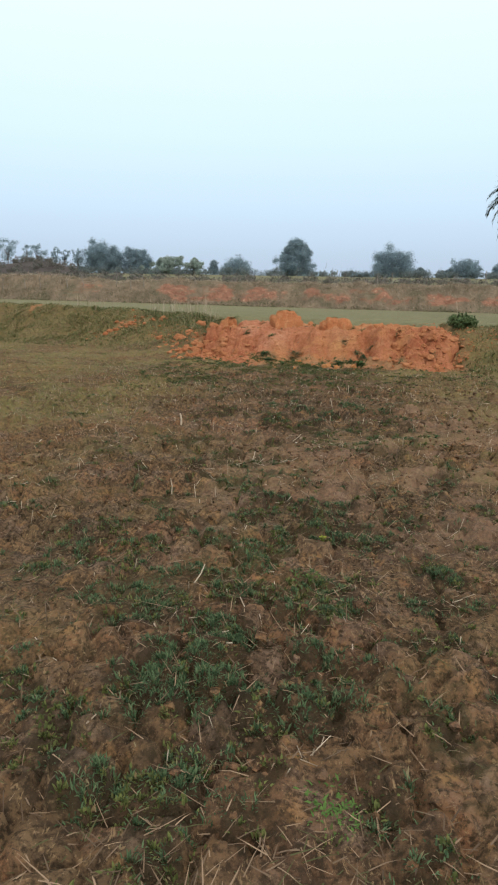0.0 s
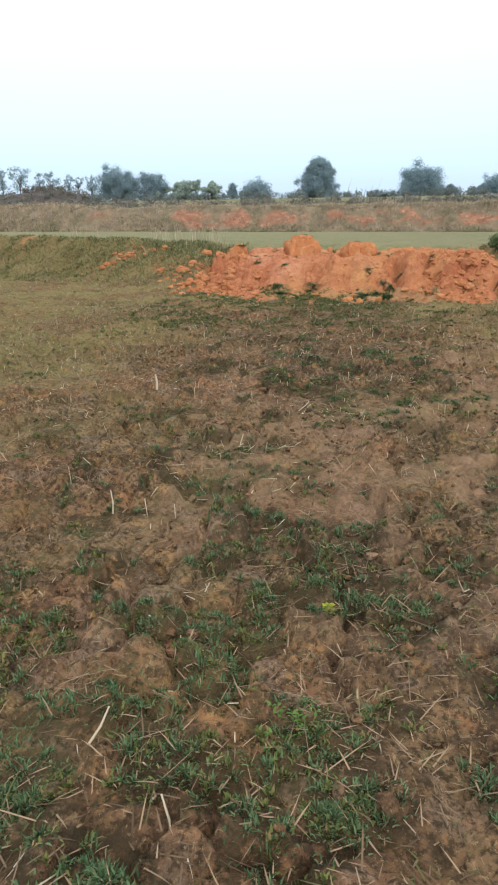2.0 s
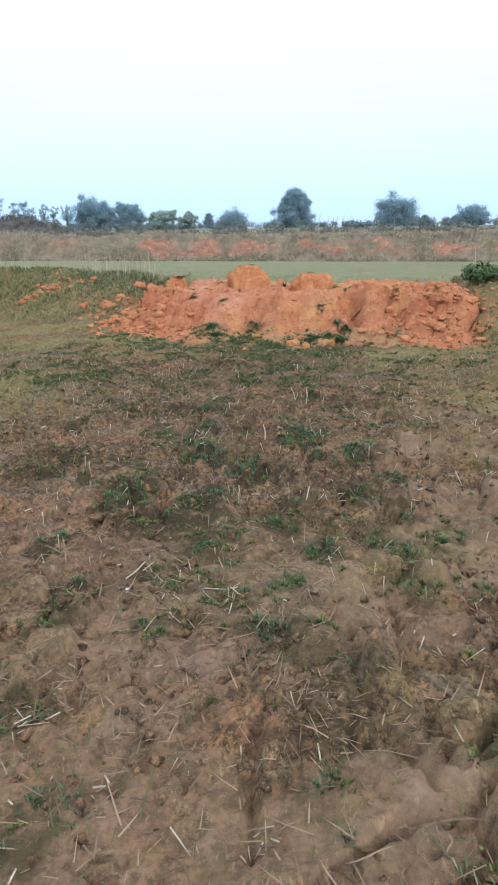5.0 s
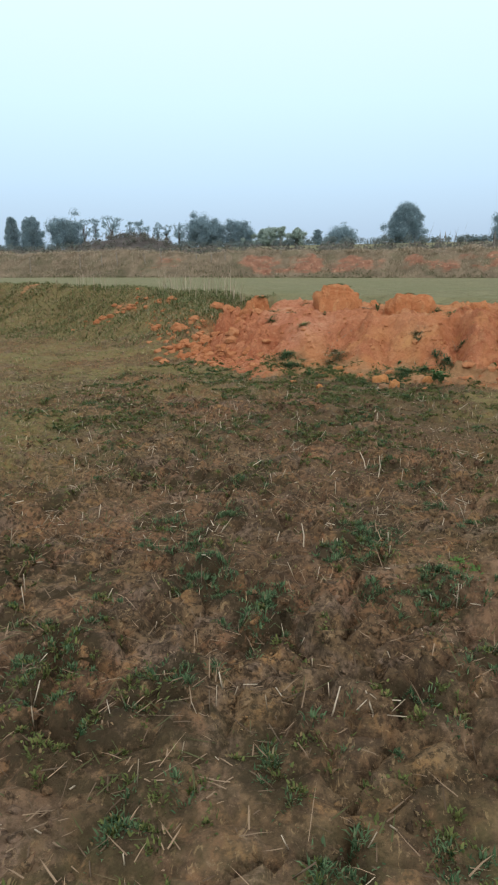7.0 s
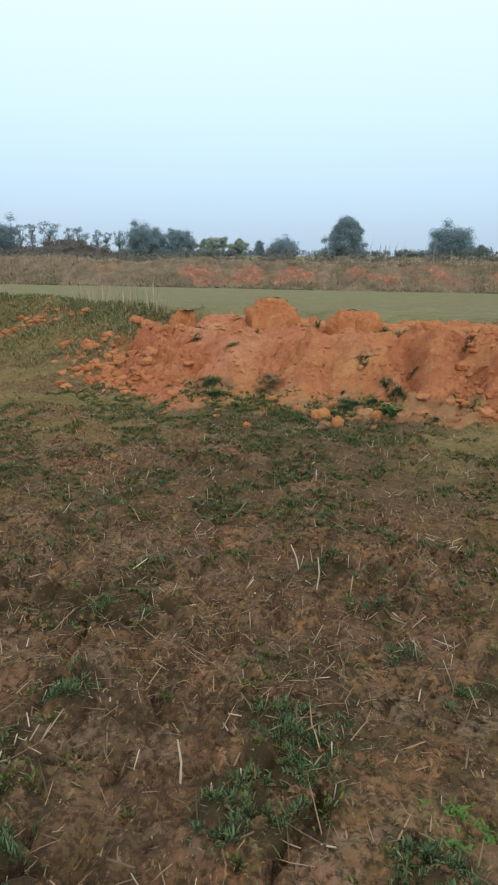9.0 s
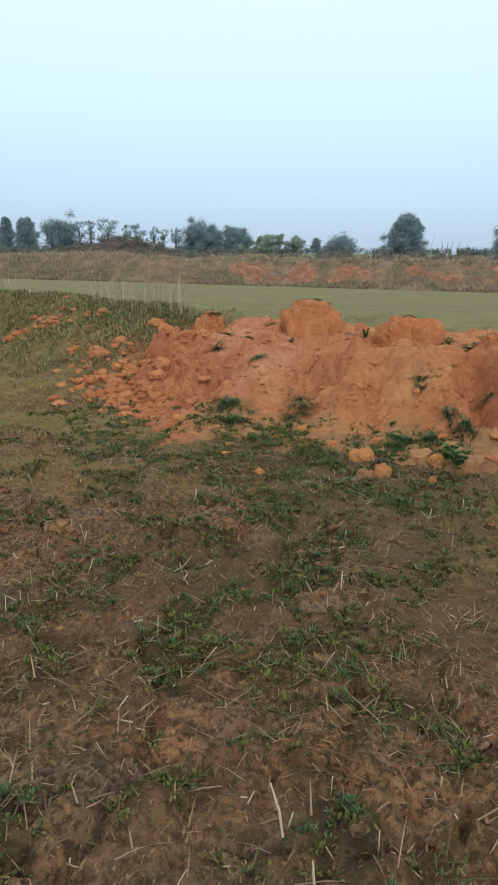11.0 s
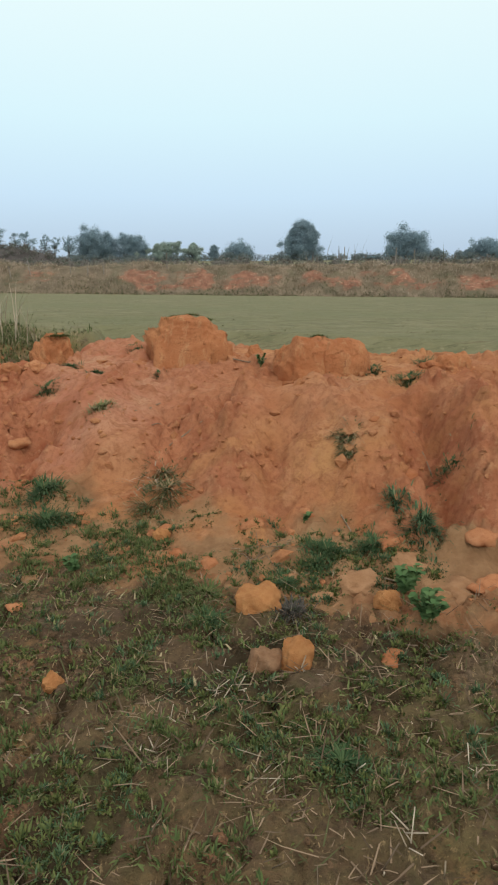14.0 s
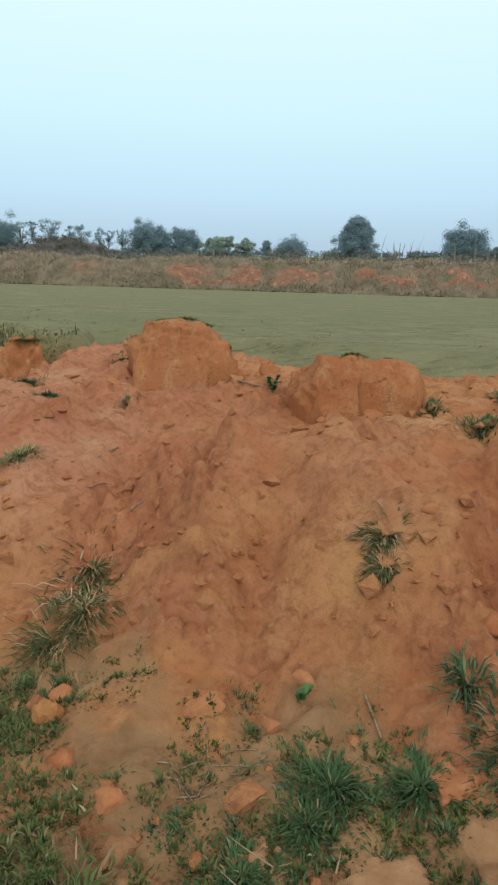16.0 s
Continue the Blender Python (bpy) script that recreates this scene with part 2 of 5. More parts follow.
M_BUND = blade_material("bund_grass", (0.092, 0.128, 0.042), (0.200, 0.208, 0.085), (0.36, 0.295, 0.17), 0.24)
M_DRY = blade_material("dry_grass", (0.320, 0.258, 0.190), (0.490, 0.400, 0.300), (0.19, 0.180, 0.105), 0.2)
M_STRAW = blade_material("straw_stalk", (0.300, 0.235, 0.160), (0.600, 0.510, 0.390), (0.17, 0.125, 0.085), 0.35)
M_LITTER = blade_material("dead_grass", (0.082, 0.056, 0.036), (0.330, 0.232, 0.150), (0.090, 0.095, 0.040), 0.22)
M_TWIG = plain_material("dry_twig", (0.15, 0.095, 0.06), (0.36, 0.27, 0.18), 60)
M_LIMEY = blade_material("seedling_leaf", (0.200, 0.240, 0.030), (0.300, 0.330, 0.050))
M_SHELL = plain_material("bleached_shell", (0.55, 0.52, 0.48), (0.78, 0.76, 0.72), 80.0, 0.6, 0.3, 0.1)
M_LEAF = blade_material("weed_leaf", (0.058, 0.120, 0.042), (0.100, 0.170, 0.062))
M_OCHRE = plain_material("ochre_clod", (0.395, 0.165, 0.062), (0.510, 0.248, 0.098), 24.0, 0.95, 0.7, 0.1)
M_DULL = plain_material("straw_matted_clod", (0.230, 0.120, 0.064), (0.340, 0.200, 0.112), 30.0, 0.95, 0.7, 0.1)
M_HUMP = plain_material("dusty_earth", (0.310, 0.162, 0.080), (0.425, 0.242, 0.130), 11.0, 0.95, 0.6, 0.1)
# paler and bluer than near leaves: distance haze is put into these colours
M_FAR = far_leaf_material("hazy_far_foliage", (0.262, 0.356, 0.396), (0.300, 0.396, 0.436))
M_FAR_PALE = far_leaf_material("hazy_pale_foliage", (0.350, 0.430, 0.380), (0.420, 0.500, 0.440))
M_THICKET = far_leaf_material("hazy_thicket_foliage", (0.175, 0.215, 0.215), (0.215, 0.255, 0.255))
M_SCRUB = blade_material("scrub", (0.120, 0.108, 0.098), (0.185, 0.165, 0.148), (0.12, 0.135, 0.105), 0.3)
M_BARK = plain_material("bark", (0.09, 0.075, 0.062), (0.17, 0.145, 0.12), 3.0)
M_POST = plain_material("post_wood", (0.20, 0.175, 0.15), (0.34, 0.30, 0.26), 9.0)
M_HILL = plain_material("dark_earth", (0.055, 0.048, 0.044), (0.098, 0.086, 0.078), 0.7, 0.95, 0.6)
M_PALM = blade_material("palm_leaflet", (0.045, 0.066, 0.060), (0.085, 0.112, 0.100))
M_SHRUB = blade_material("shrub_leaf", (0.060, 0.100, 0.040), (0.120, 0.165, 0.070))
M_LUSH = blade_material("lush_bund_grass", (0.095, 0.130, 0.050), (0.215, 0.225, 0.105), (0.38, 0.32, 0.20), 0.24)
M_RIM = blade_material("rim_grass", (0.082, 0.112, 0.042), (0.180, 0.188, 0.082), (0.34, 0.27, 0.16), 0.18)
M_FOOT = blade_material("foot_grass", (0.052, 0.084, 0.028), (0.142, 0.165, 0.058), (0.22, 0.17, 0.09), 0.10)
M_CREEP = blade_material("creeping_grass", (0.070, 0.076, 0.026), (0.190, 0.172, 0.064), (0.27, 0.185, 0.100), 0.25)
M_PULLED = blade_material("pulled_grass", (0.046, 0.060, 0.022), (0.112, 0.118, 0.046), (0.32, 0.23, 0.13), 0.25)
M_WITHER = blade_material("withered_weed", (0.050, 0.048, 0.040), (0.105, 0.096, 0.080), (0.16, 0.14, 0.12), 0.15)
M_BANKFOOT = blade_material("bank_foot_grass", (0.070, 0.078, 0.038), (0.130, 0.130, 0.066), (0.22, 0.17, 0.10), 0.15)


GREEN_A = ((0.39, 3.3), (0.47, 3.02), (-0.15, 2.68), (-0.22, 2.42), (-0.43, 2.92), (0.06, 2.1), (-0.25, 1.9), (0.02, 1.63), (0.43, 1.67), (-0.23, 1.5), (0.77, 3.88), (-0.65, 1.86), (-0.46, 2.3), (1.09, 3.49), (1.49, 3.88),
           (-1.61, 5.03), (-1.61, 4.38), (1.64, 5.29), (0.31, 3.29), (0.44, 3.04), (0.77, 3.95), (-0.47, 3.04), (-0.18, 2.85), (1.09, 3.51), (1.72, 5.34), (1.13, 4.3), (-0.88, 4.11), (-0.56, 4.26), (0.27, 7.84), (1.88, 5.77),
           (1.62, 5.2), (1.1, 4.35), (0.71, 4.46), (0.2, 4.47), (0.44, 4.25), (0.07, 5.85))
GREEN_B = ((0.34, 7.98), (1.07, 8.22), (0.74, 7.87), (1.95, 8.15), (0.29, 7.79), (0.82, 7.21), (1.2, 7.57), (1.51, 9.25), (1.82, 8.74), (1.46, 7.22), (0.36, 8.2), (1.54, 9.15), (0.69, 9.54), (1.35, 9.06), (1.47, 9.38),
           (1.69, 10.72), (1.94, 10.31), (1.02, 11.26), (2.51, 12.48), (2.18, 9.72), (0.63, 10.08), (0.56, 9.3), (1.84, 8.9))
GREEN_C = ((0.78, 12.27), (1.27, 12.28), (1.49, 12.3), (1.63, 12.81), (1.43, 12.18), (1.07, 11.92), (1.78, 12.28), (2.05, 12.47), (0.91, 12.6), (1.17, 13.15), (2.01, 13.49), (0.87, 13.39), (2.04, 14.59), (1.28, 14.55),
           (1.28, 14.68), (1.5, 14.3), (1.23, 13.93), (1.73, 13.52), (1.74, 13.83), (1.12, 13.44), (0.79, 14.74), (1.44, 13.91), (0.79, 15.02), (0.49, 14.91), (1.3, 14.83), (1.33, 14.67), (1.61, 15.07), (1.83, 15.18),
           (1.75, 14.77), (2.0, 14.9), (1.08, 15.18))
GREEN_D = ((0.22, 8.03), (1.23, 6.84), (1.86, 6.73), (1.1, 6.42), (0.65, 6.5), (1.02, 6.73), (0.38, 7.95), (0.83, 7.26), (1.8, 6.92), (1.95, 7.65), (1.97, 8.21), (1.82, 8.5), (1.47, 9.37), (1.03, 8.36), (1.89, 7.19),
           (2.08, 7.34), (0.82, 7.89), (1.22, 7.54), (1.69, 7.85), (1.48, 9.04), (1.43, 7.26), (1.75, 7.35), (1.20, 14.97), (1.19, 14.71), (1.08, 15.2), (1.02, 15.42))


# ---------------------------------------------------------------- the lie of the land
GREEN_E = ((-0.13, 2.77), (-0.06, 2.69), (-0.21, 2.75), (-0.01, 2.63), (-0.24, 2.5), (-0.33, 2.53), (-0.35, 2.39), (-0.22, 2.45), (-0.46, 2.38), (-0.33, 2.23), (-0.21, 2.34), (-0.1, 2.28), (-0.02, 2.36), (0.31, 2.53), (0.3, 2.5), (0.51, 3.05), (0.89, 3.11), (0.74, 4.04), (0.61, 4.04), (0.84, 3.91), (-0.47, 3.35), (-0.44, 3.09), (-0.27, 3.44), (-0.62, 3.13), (-1.09, 3.78), (1.1, 3.49), (-0.59, 2.89), (0.14, 2.17), (0.36, 2.18), (0.23, 2.17), (1.46, 9.46), (1.64, 9.44), (1.54, 9.21), (1.33, 9.02), (0.34, 9.38), (0.4, 9.07), (0.58, 9.11), (0.75, 8.8), (0.67, 8.72), (0.68, 8.59), (0.83, 8.57), (1.04, 8.51), (1.07, 8.44), (1.54, 8.66), (1.87, 8.87), (1.8, 8.56), (0.67, 9.56), (1.92, 9.92))


def smooth(a, b, v):
    u = np.clip((v - a) / (b - a), 0.0, 1.0)
    return u * u * (3.0 - 2.0 * u)


def hashed(ix, iy, seed):
    n = (ix.astype(np.int64) * 374761393 + iy.astype(np.int64) * 668265263 + seed * 982451653) & 0x7FFFFFFF
    n = ((n ^ (n >> 13)) * 1274126177) & 0x7FFFFFFF
    n = ((n ^ (n >> 16)) * 69069 + 12345) & 0x7FFFFFFF
    return ((n ^ (n >> 11)) & 0xFFFFF) / float(0xFFFFF)


def vnoise(x, y, seed=0):
    """Smooth value noise, 0 to 1."""
    ix, iy = np.floor(x), np.floor(y)
    u, v = x - ix, y - iy
    u, v = u * u * (3 - 2 * u), v * v * (3 - 2 * v)
    a, b = hashed(ix, iy, seed), hashed(ix + 1, iy, seed)
    c, d = hashed(ix, iy + 1, seed), hashed(ix + 1, iy + 1, seed)
    return (a * (1 - u) + b * u) * (1 - v) + (c * (1 - u) + d * u) * v


def fbm(x, y, size, octaves=4, seed=0):
    total, weight, norm = 0.0, 1.0, 0.0
    for k in range(octaves):
        s = size / 2 ** k
        total = total + weight * vnoise(x / s + 17.3 * k, y / s - 9.1 * k, seed + k)
        norm += weight
        weight *= 0.55
    return total / norm


def cells(x, y, size, seed=0):
    """Distances to the nearest and second nearest of jittered points, in cells, and a random number for the nearest."""
    gx, gy = np.floor(x / size), np.floor(y / size)
    f1, f2, own = np.full(np.shape(x), 9.0), np.full(np.shape(x), 9.0), np.zeros(np.shape(x))
    for i in (-1, 0, 1):
        for j in (-1, 0, 1):
            cx, cy = gx + i, gy + j
            px = cx + 0.15 + 0.7 * hashed(cx, cy, seed)
            py = cy + 0.15 + 0.7 * hashed(cx, cy, seed + 7)
            d = np.hypot(x / size - px, y / size - py)
            near = d < f1
            f2 = np.where(near, f1, np.minimum(f2, d))
            own = np.where(near, hashed(cx, cy, seed + 13), own)
            f1 = np.where(near, d, f1)
    return f1, f2, own


def crest_y(x):
    """The bund between the two fields runs aslant across the walk."""
    return 19.2 - 0.5 * np.clip(x, -40.0, 12.0)


def upper_z(x, y):
    return 0.90 - 0.006 * (np.clip(y, 15, 60) - 20.0) - 0.009 * np.clip(x, -25, 25) + 0.03 * (fbm(x, y, 3.0, 2, 41) - 0.5)


def bank_y(x):
    """The foot of the bank at the far side of the upper field."""
    return 57.0 - 0.12 * np.clip(x, -60, 60)


def mound_edge(x):
    """How far the heap of red earth spills from the bund towards the lower field."""
    reach = np.interp(x, [-3.0, -2.3, -1.8, -1.2, -0.6, 0.1, 1.0, 1.5, 2.7, 3.5, 4.2, 4.8, 5.4], [1.3, 2.0, 2.5, 2.7, 2.8, 3.1, 3.1, 3.1, 2.85, 2.6, 2.3, 1.7, 1.2])
    return reach + 0.5 * (fbm(x, x * 0.0, 0.9, 3, 3) - 0.5)


def soil_relief(x, y):
    """Clods, hollows and cracks of the dry lower field."""
    wx, wy = x + 0.10 * fbm(x, y, 0.20, 2, 8), y + 0.10 * fbm(y, x, 0.20, 2, 9)
    f1, f2, own = cells(wx, wy, 0.21, 5)
    patchy = 0.30 + 0.70 * smooth(0.38, 0.54, fbm(x, y, 0.8, 2, 12))
    clods = smooth(0.0, 0.32, f2 - f1) * (1.0 - 0.55 * f1) * (0.10 + 1.1 * own ** 1.5) * patchy - 0.30 * (1 - smooth(0.02, 0.20, f2 - f1)) * patchy
    h1, h2, owner = cells(wx * 1.02 + 3, wy, 0.085, 6)
    bits = smooth(0.0, 0.25, h2 - h1) * (1.0 - 0.4 * h1) * owner
    g1, g2, third = cells(x + 0.14 * fbm(x, y, 0.25, 3, 18), y + 0.14 * fbm(y, x, 0.25, 3, 19), 0.55, 15)
    crack = (1.0 - smooth(0.012, 0.06, g2 - g1)) * smooth(0.46, 0.56, fbm(x, y, 0.8, 2, 21))
    rough = 0.075 * (fbm(x, y, 0.45, 4, 30) - 0.5) + 0.05 * (fbm(x, y, 2.2, 2, 33) - 0.5)
    return rough + 0.088 * clods * (1 - 0.65 * smooth(9.5, 12.0, y)) + 0.038 * bits * (0.5 + smooth(0.4, 0.6, fbm(x, y, 0.6, 2, 13))) - 0.064 + 0.02 * smooth(9.5, 12.0, y) - 0.06 * crack + 0.026 * (fbm(x, y, 0.10, 3, 36) - 0.5)


def ground_z(x, y):
    s = (y - crest_y(x)) * 0.894
    near = soil_relief(x, y) * (1.0 - smooth(-0.5, 1.5, s) * 0.5)
    up = upper_z(x, y)
    lip = 0.12 * np.exp(-((s + 0.15) / 0.55) ** 2) * smooth(-2.6, -4.6, x) + 0.03 * np.exp(-((s + 0.15) / 0.5) ** 2)
    s = s - 0.8 * smooth(-1.6, -0.9, x) * (1 - smooth(4.3, 5.2, x))
    rise = smooth(-2.1 - 0.7 * fbm(x, y, 1.2, 2, 50) - 0.5 * smooth(-4.5, -2.5, x), 0.0, s)
    z = near * (1 - 0.6 * rise) + rise * up + lip + rise * (1 - smooth(-0.2, 0.8, s)) * 0.16 * (fbm(x, y, 0.6, 3, 52) - 0.5)
    z = z + 0.24 * np.exp(-((x + 1.9) / 0.75) ** 2 - ((y - 17.95) / 0.8) ** 2)
    _, up_heap, inside = heap_frame(x, y)
    z = z - 0.16 * smooth(0.04, 0.2, up_heap) * smooth(0.55, 0.9, inside) * (1 - smooth(0.0, 0.6, s))
    v = y - bank_y(x)
    z = z + smooth(1.5, 5.5, v) * (2.3 - up) * smooth(1.4, 1.6, v)
    return z + np.clip(v - 5.5, 0, 135) * 0.0405 - np.clip(y - 260, 0, 1200) * 0.006


def along(x, y, ax, ay, bx, by):
    """Distance from a place to the line from a to b on the plan."""
    dx, dy = bx - ax, by - ay
    k = np.clip(((x - ax) * dx + (y - ay) * dy) / (dx * dx + dy * dy), 0, 1)
    return np.hypot(x - ax - k * dx, y - ay - k * dy)


# lobes and furrows of the heap: from, to, width, height
FOLDS = ((0.10, 17.35, 0.35, 17.10, 0.34, 0.10), (0.50, 16.75, 0.62, 16.15, 0.24, 0.13), (-0.60, 17.00, -0.35, 16.60, 0.26, 0.10), (1.62, 16.62, 1.56, 15.75, 0.19, 0.11), (2.05, 16.60, 2.25, 15.75, 0.27, 0.12),
         (2.55, 15.95, 2.50, 15.45, 0.15, 0.08), (3.15, 16.10, 3.10, 15.35, 0.24, 0.15), (3.75, 15.90, 3.80, 15.20, 0.22, 0.13), (4.35, 16.00, 4.40, 15.40, 0.22, 0.12), (-1.25, 18.30, -1.05, 17.90, 0.24, 0.13),
         (0.02, 16.60, 0.05, 16.05, 0.13, -0.12), (1.00, 16.90, 1.12, 15.95, 0.14, -0.10), (1.85, 16.10, 1.88, 15.40, 0.09, -0.06), (2.84, 16.20, 2.78, 15.20, 0.12, -0.17), (3.45, 15.90, 3.45, 15.20, 0.10, -0.10),
         (-0.35, 17.75, -0.75, 17.20, 0.12, -0.11), (1.30, 16.75, 1.48, 16.45, 0.09, -0.08), (4.05, 15.90, 4.10, 15.30, 0.10, -0.10))


def broken(x, y):
    """Where the heap is freshly broken and rugged, rather than slumped and dusted over, or furrowed: 0 to 1."""
    r = 0.95 * smooth(0.15, -0.55, x + 0.25 * (y - 17.0)) + 0.9 * smooth(2.65, 2.95, x + 0.12 * (y - 15.5)) * smooth(17.0, 16.3, y)
    for ax, ay, bx, by, w, k in ((1.00, 17.30, 1.14, 15.65, 0.20, 0.8), (1.42, 16.70, 1.46, 15.70, 0.20, 1.0), (2.84, 16.20, 2.78, 15.20, 0.24, 1.0), (0.02, 16.60, 0.05, 16.05, 0.22, 0.8), (0.4, 17.9, 1.1, 17.5, 0.22, 0.6)):
        r = r + k * np.exp(-(along(x, y, ax, ay, bx, by) / w) ** 2)
    return np.clip(r * (0.35 + 0.9 * smooth(0.36, 0.58, fbm(x, y, 0.55, 3, 70))) + 0.16 + 0.35 * smooth(0.46, 0.62, fbm(x, y, 0.45, 3, 74)), 0, 1)


def heap_frame(x, y):
    """Across the heap: how far past the crest, how far up from its foot (0 to 1), and how far in from its two ends."""
    s = (y - crest_y(x)) * 0.894
    edge = mound_edge(x) + 0.6 * (fbm(x, y, 0.7, 3, 58) - 0.5)
    u = np.clip((s + edge) / np.maximum(edge - 1.1, 0.5), -1.0, 1.0)
    e = x - 0.05 * (y - 14.3) + 1.0 * (fbm(x, y, 0.6, 4, 59) - 0.5)
    w = x - 0.95 * smooth(-1.7, -0.4, s) + 0.9 * (fbm(x, y, 0.5, 3, 57) - 0.5)
    return s, u, smooth(-1.95, -1.05, w) * (1 - smooth(4.55, 5.15, e))


def mound_z(x, y):
    """The top of the heap of dug red earth on the bund; below the ground outside it."""
    s, u, ends = heap_frame(x, y)
    rise = np.where(u > 0, 0.45 * u + 0.55 * smooth(0.05, 0.85, u), 0.42 * u)
    body = 0.62 * rise + 0.02 - 0.02 * smooth(0.1, 0.6, u) - 0.4 * smooth(-0.25, -0.6, u) + 0.14 * smooth(-0.9, 0.3, s) - 0.5 * smooth(0.5, 1.5, s)
    wx, wy = x + 0.30 * fbm(x, y, 0.5, 3, 61), y + 0.30 * fbm(y, x, 0.5, 3, 62)
    f1, f2, own = cells(wx, wy, 0.42, 63)
    lump = smooth(0.0, 0.40, f2 - f1) * (1 - 0.5 * f1) * (own - 0.1)
    h1, h2, owner = cells(wx * 1.1, wy * 1.1, 0.17, 66)
    small = smooth(0.0, 0.35, h2 - h1) * (1 - 0.5 * h1) * owner
    k1, k2, kind = cells(wx * 1.3 + 2, wy * 1.3, 0.085, 68)
    tiny = smooth(0.0, 0.35, k2 - k1) * (1 - 0.5 * k1) * kind
    slope = smooth(0.02, 0.42, u) * (1 - 0.75 * smooth(-1.2, -0.6, s))
    rag = broken(x, y)
    folds = 0.0
    for ax, ay, bx, by, width, high in FOLDS:
        folds = folds + 1.3 * high * np.exp(-(along(x + 0.16 * (fbm(x, y, 0.3, 3, 81) - 0.5), y, ax, ay, bx, by) / width) ** 2)
    body = body + 0.14 * (fbm(x, y, 1.1, 3, 72) - 0.5) * (0.35 + 0.65 * smooth(-0.1, 0.5, u)) + folds * smooth(-0.05, 0.3, u)
    body = body + (0.13 * lump + 0.10 * small + 0.05 * tiny) * rag * smooth(-0.15, 0.2, u) + 0.05 * small * (1 - slope) * smooth(0.48, 0.58, fbm(x, y, 0.4, 2, 79)) * smooth(0.4, 0.7, u)
    rills = (np.abs(fbm(x * 2.6 + 0.5 * y, y * 0.8, 0.6, 4, 80) - 0.5) - 0.1) * slope
    z = body + 0.10 * rills + 0.09 * (fbm(x, y, 0.28, 3, 76) - 0.5) * smooth(0.45, 0.1, u) + (0.06 + 0.10 * rag) * (fbm(x, y, 0.15, 4, 77) - 0.5) + 0.07 * (fbm(x, y, 0.4, 3, 78) - 0.5) * slope
    return z * ends - 0.35 * (1 - ends)


def top_z(x, y):
    return np.maximum(ground_z(x, y), mound_z(x, y))


# ---------------------------------------------------------------- builders


def mesh_of(name, verts, faces, material, smooth_shade=True):
    """A mesh from arrays of vertices and of equal-sided faces (one array or several)."""
    me = bpy.data.meshes.new(name)
    groups = faces if isinstance(faces, (list, tuple)) else [faces]
    groups = [np.asarray(f) for f in groups if len(f)]
    loops = np.concatenate([f.ravel() for f in groups]).astype(np.int32)
    sizes = np.concatenate([np.full(len(f), f.shape[1]) for f in groups]).astype(np.int32)
    me.vertices.add(len(verts))
    me.vertices.foreach_set("co", np.asarray(verts, dtype=np.float32).ravel())
    me.loops.add(len(loops))
    me.loops.foreach_set("vertex_index", loops)
    me.polygons.add(len(sizes))
    me.polygons.foreach_set("loop_start", np.concatenate(([0], np.cumsum(sizes)[:-1])).astype(np.int32))
    me.update(calc_edges=True)
    me.polygons.foreach_set("use_smooth", np.full(len(sizes), smooth_shade))
    me.materials.append(material)
    return me


def grid_mesh(name, xs, ys, height, material, keep=None, **attributes):
    gx, gy = np.meshgrid(xs, ys)
    gz = height(gx, gy)
    n, m = gx.shape
    idx = np.arange(n * m).reshape(n, m)
    faces = np.stack([idx[:-1, :-1], idx[:-1, 1:], idx[1:, 1:], idx[1:, :-1]], -1).reshape(-1, 4)
    verts = np.stack([gx, gy, gz], -1).reshape(-1, 3)
    used = np.ones(n * m, bool)
    if keep is not None:
        ok = keep(gx, gy, gz)
        face_ok = (ok[:-1, :-1] | ok[:-1, 1:] | ok[1:, 1:] | ok[1:, :-1]).ravel()
        faces = faces[face_ok]
        used[:] = False
        used[faces.ravel()] = True
        faces = (np.cumsum(used) - 1)[faces]
        verts = verts[used]
    me = mesh_of(name, verts, faces, material)
    for key, f in attributes.items():
        me.attributes.new(key, "FLOAT", "POINT").data.foreach_set("value", np.asarray(f(gx, gy), dtype=np.float32).ravel()[used])
    return me


def part(name, data, parent, label=""):
    ob = new(name, data)
    ob.parent = parent
    return tagged(ob, label)


def blade_mesh(name, base, az, lean, length, width, curl, material):
    """Bent, pointed grass blades: one island of a quad and a triangle each."""
    n = len(base)
    out = np.stack([np.cos(az), np.sin(az), np.zeros(n)], 1)
    side = np.stack([-np.sin(az), np.cos(az), np.zeros(n)], 1) * (width / 2)[:, None]
    up = np.array([0.0, 0.0, 1.0])
    l1, l2 = lean, np.minimum(lean + curl, 2.0)
    mid = base + (out * np.sin(l1)[:, None] + up * np.cos(l1)[:, None]) * (length * 0.55)[:, None]
    tip = mid + (out * np.sin(l2)[:, None] + up * np.cos(l2)[:, None]) * (length * 0.45)[:, None]
    v = np.stack([base - side, base + side, mid + side * 0.85, mid - side * 0.85, tip], 1).reshape(-1, 3)
    k = np.arange(n)[:, None] * 5
    return mesh_of(name, v, [k + np.array([[0, 1, 2, 3]]), k + np.array([[3, 2, 4]])], material)


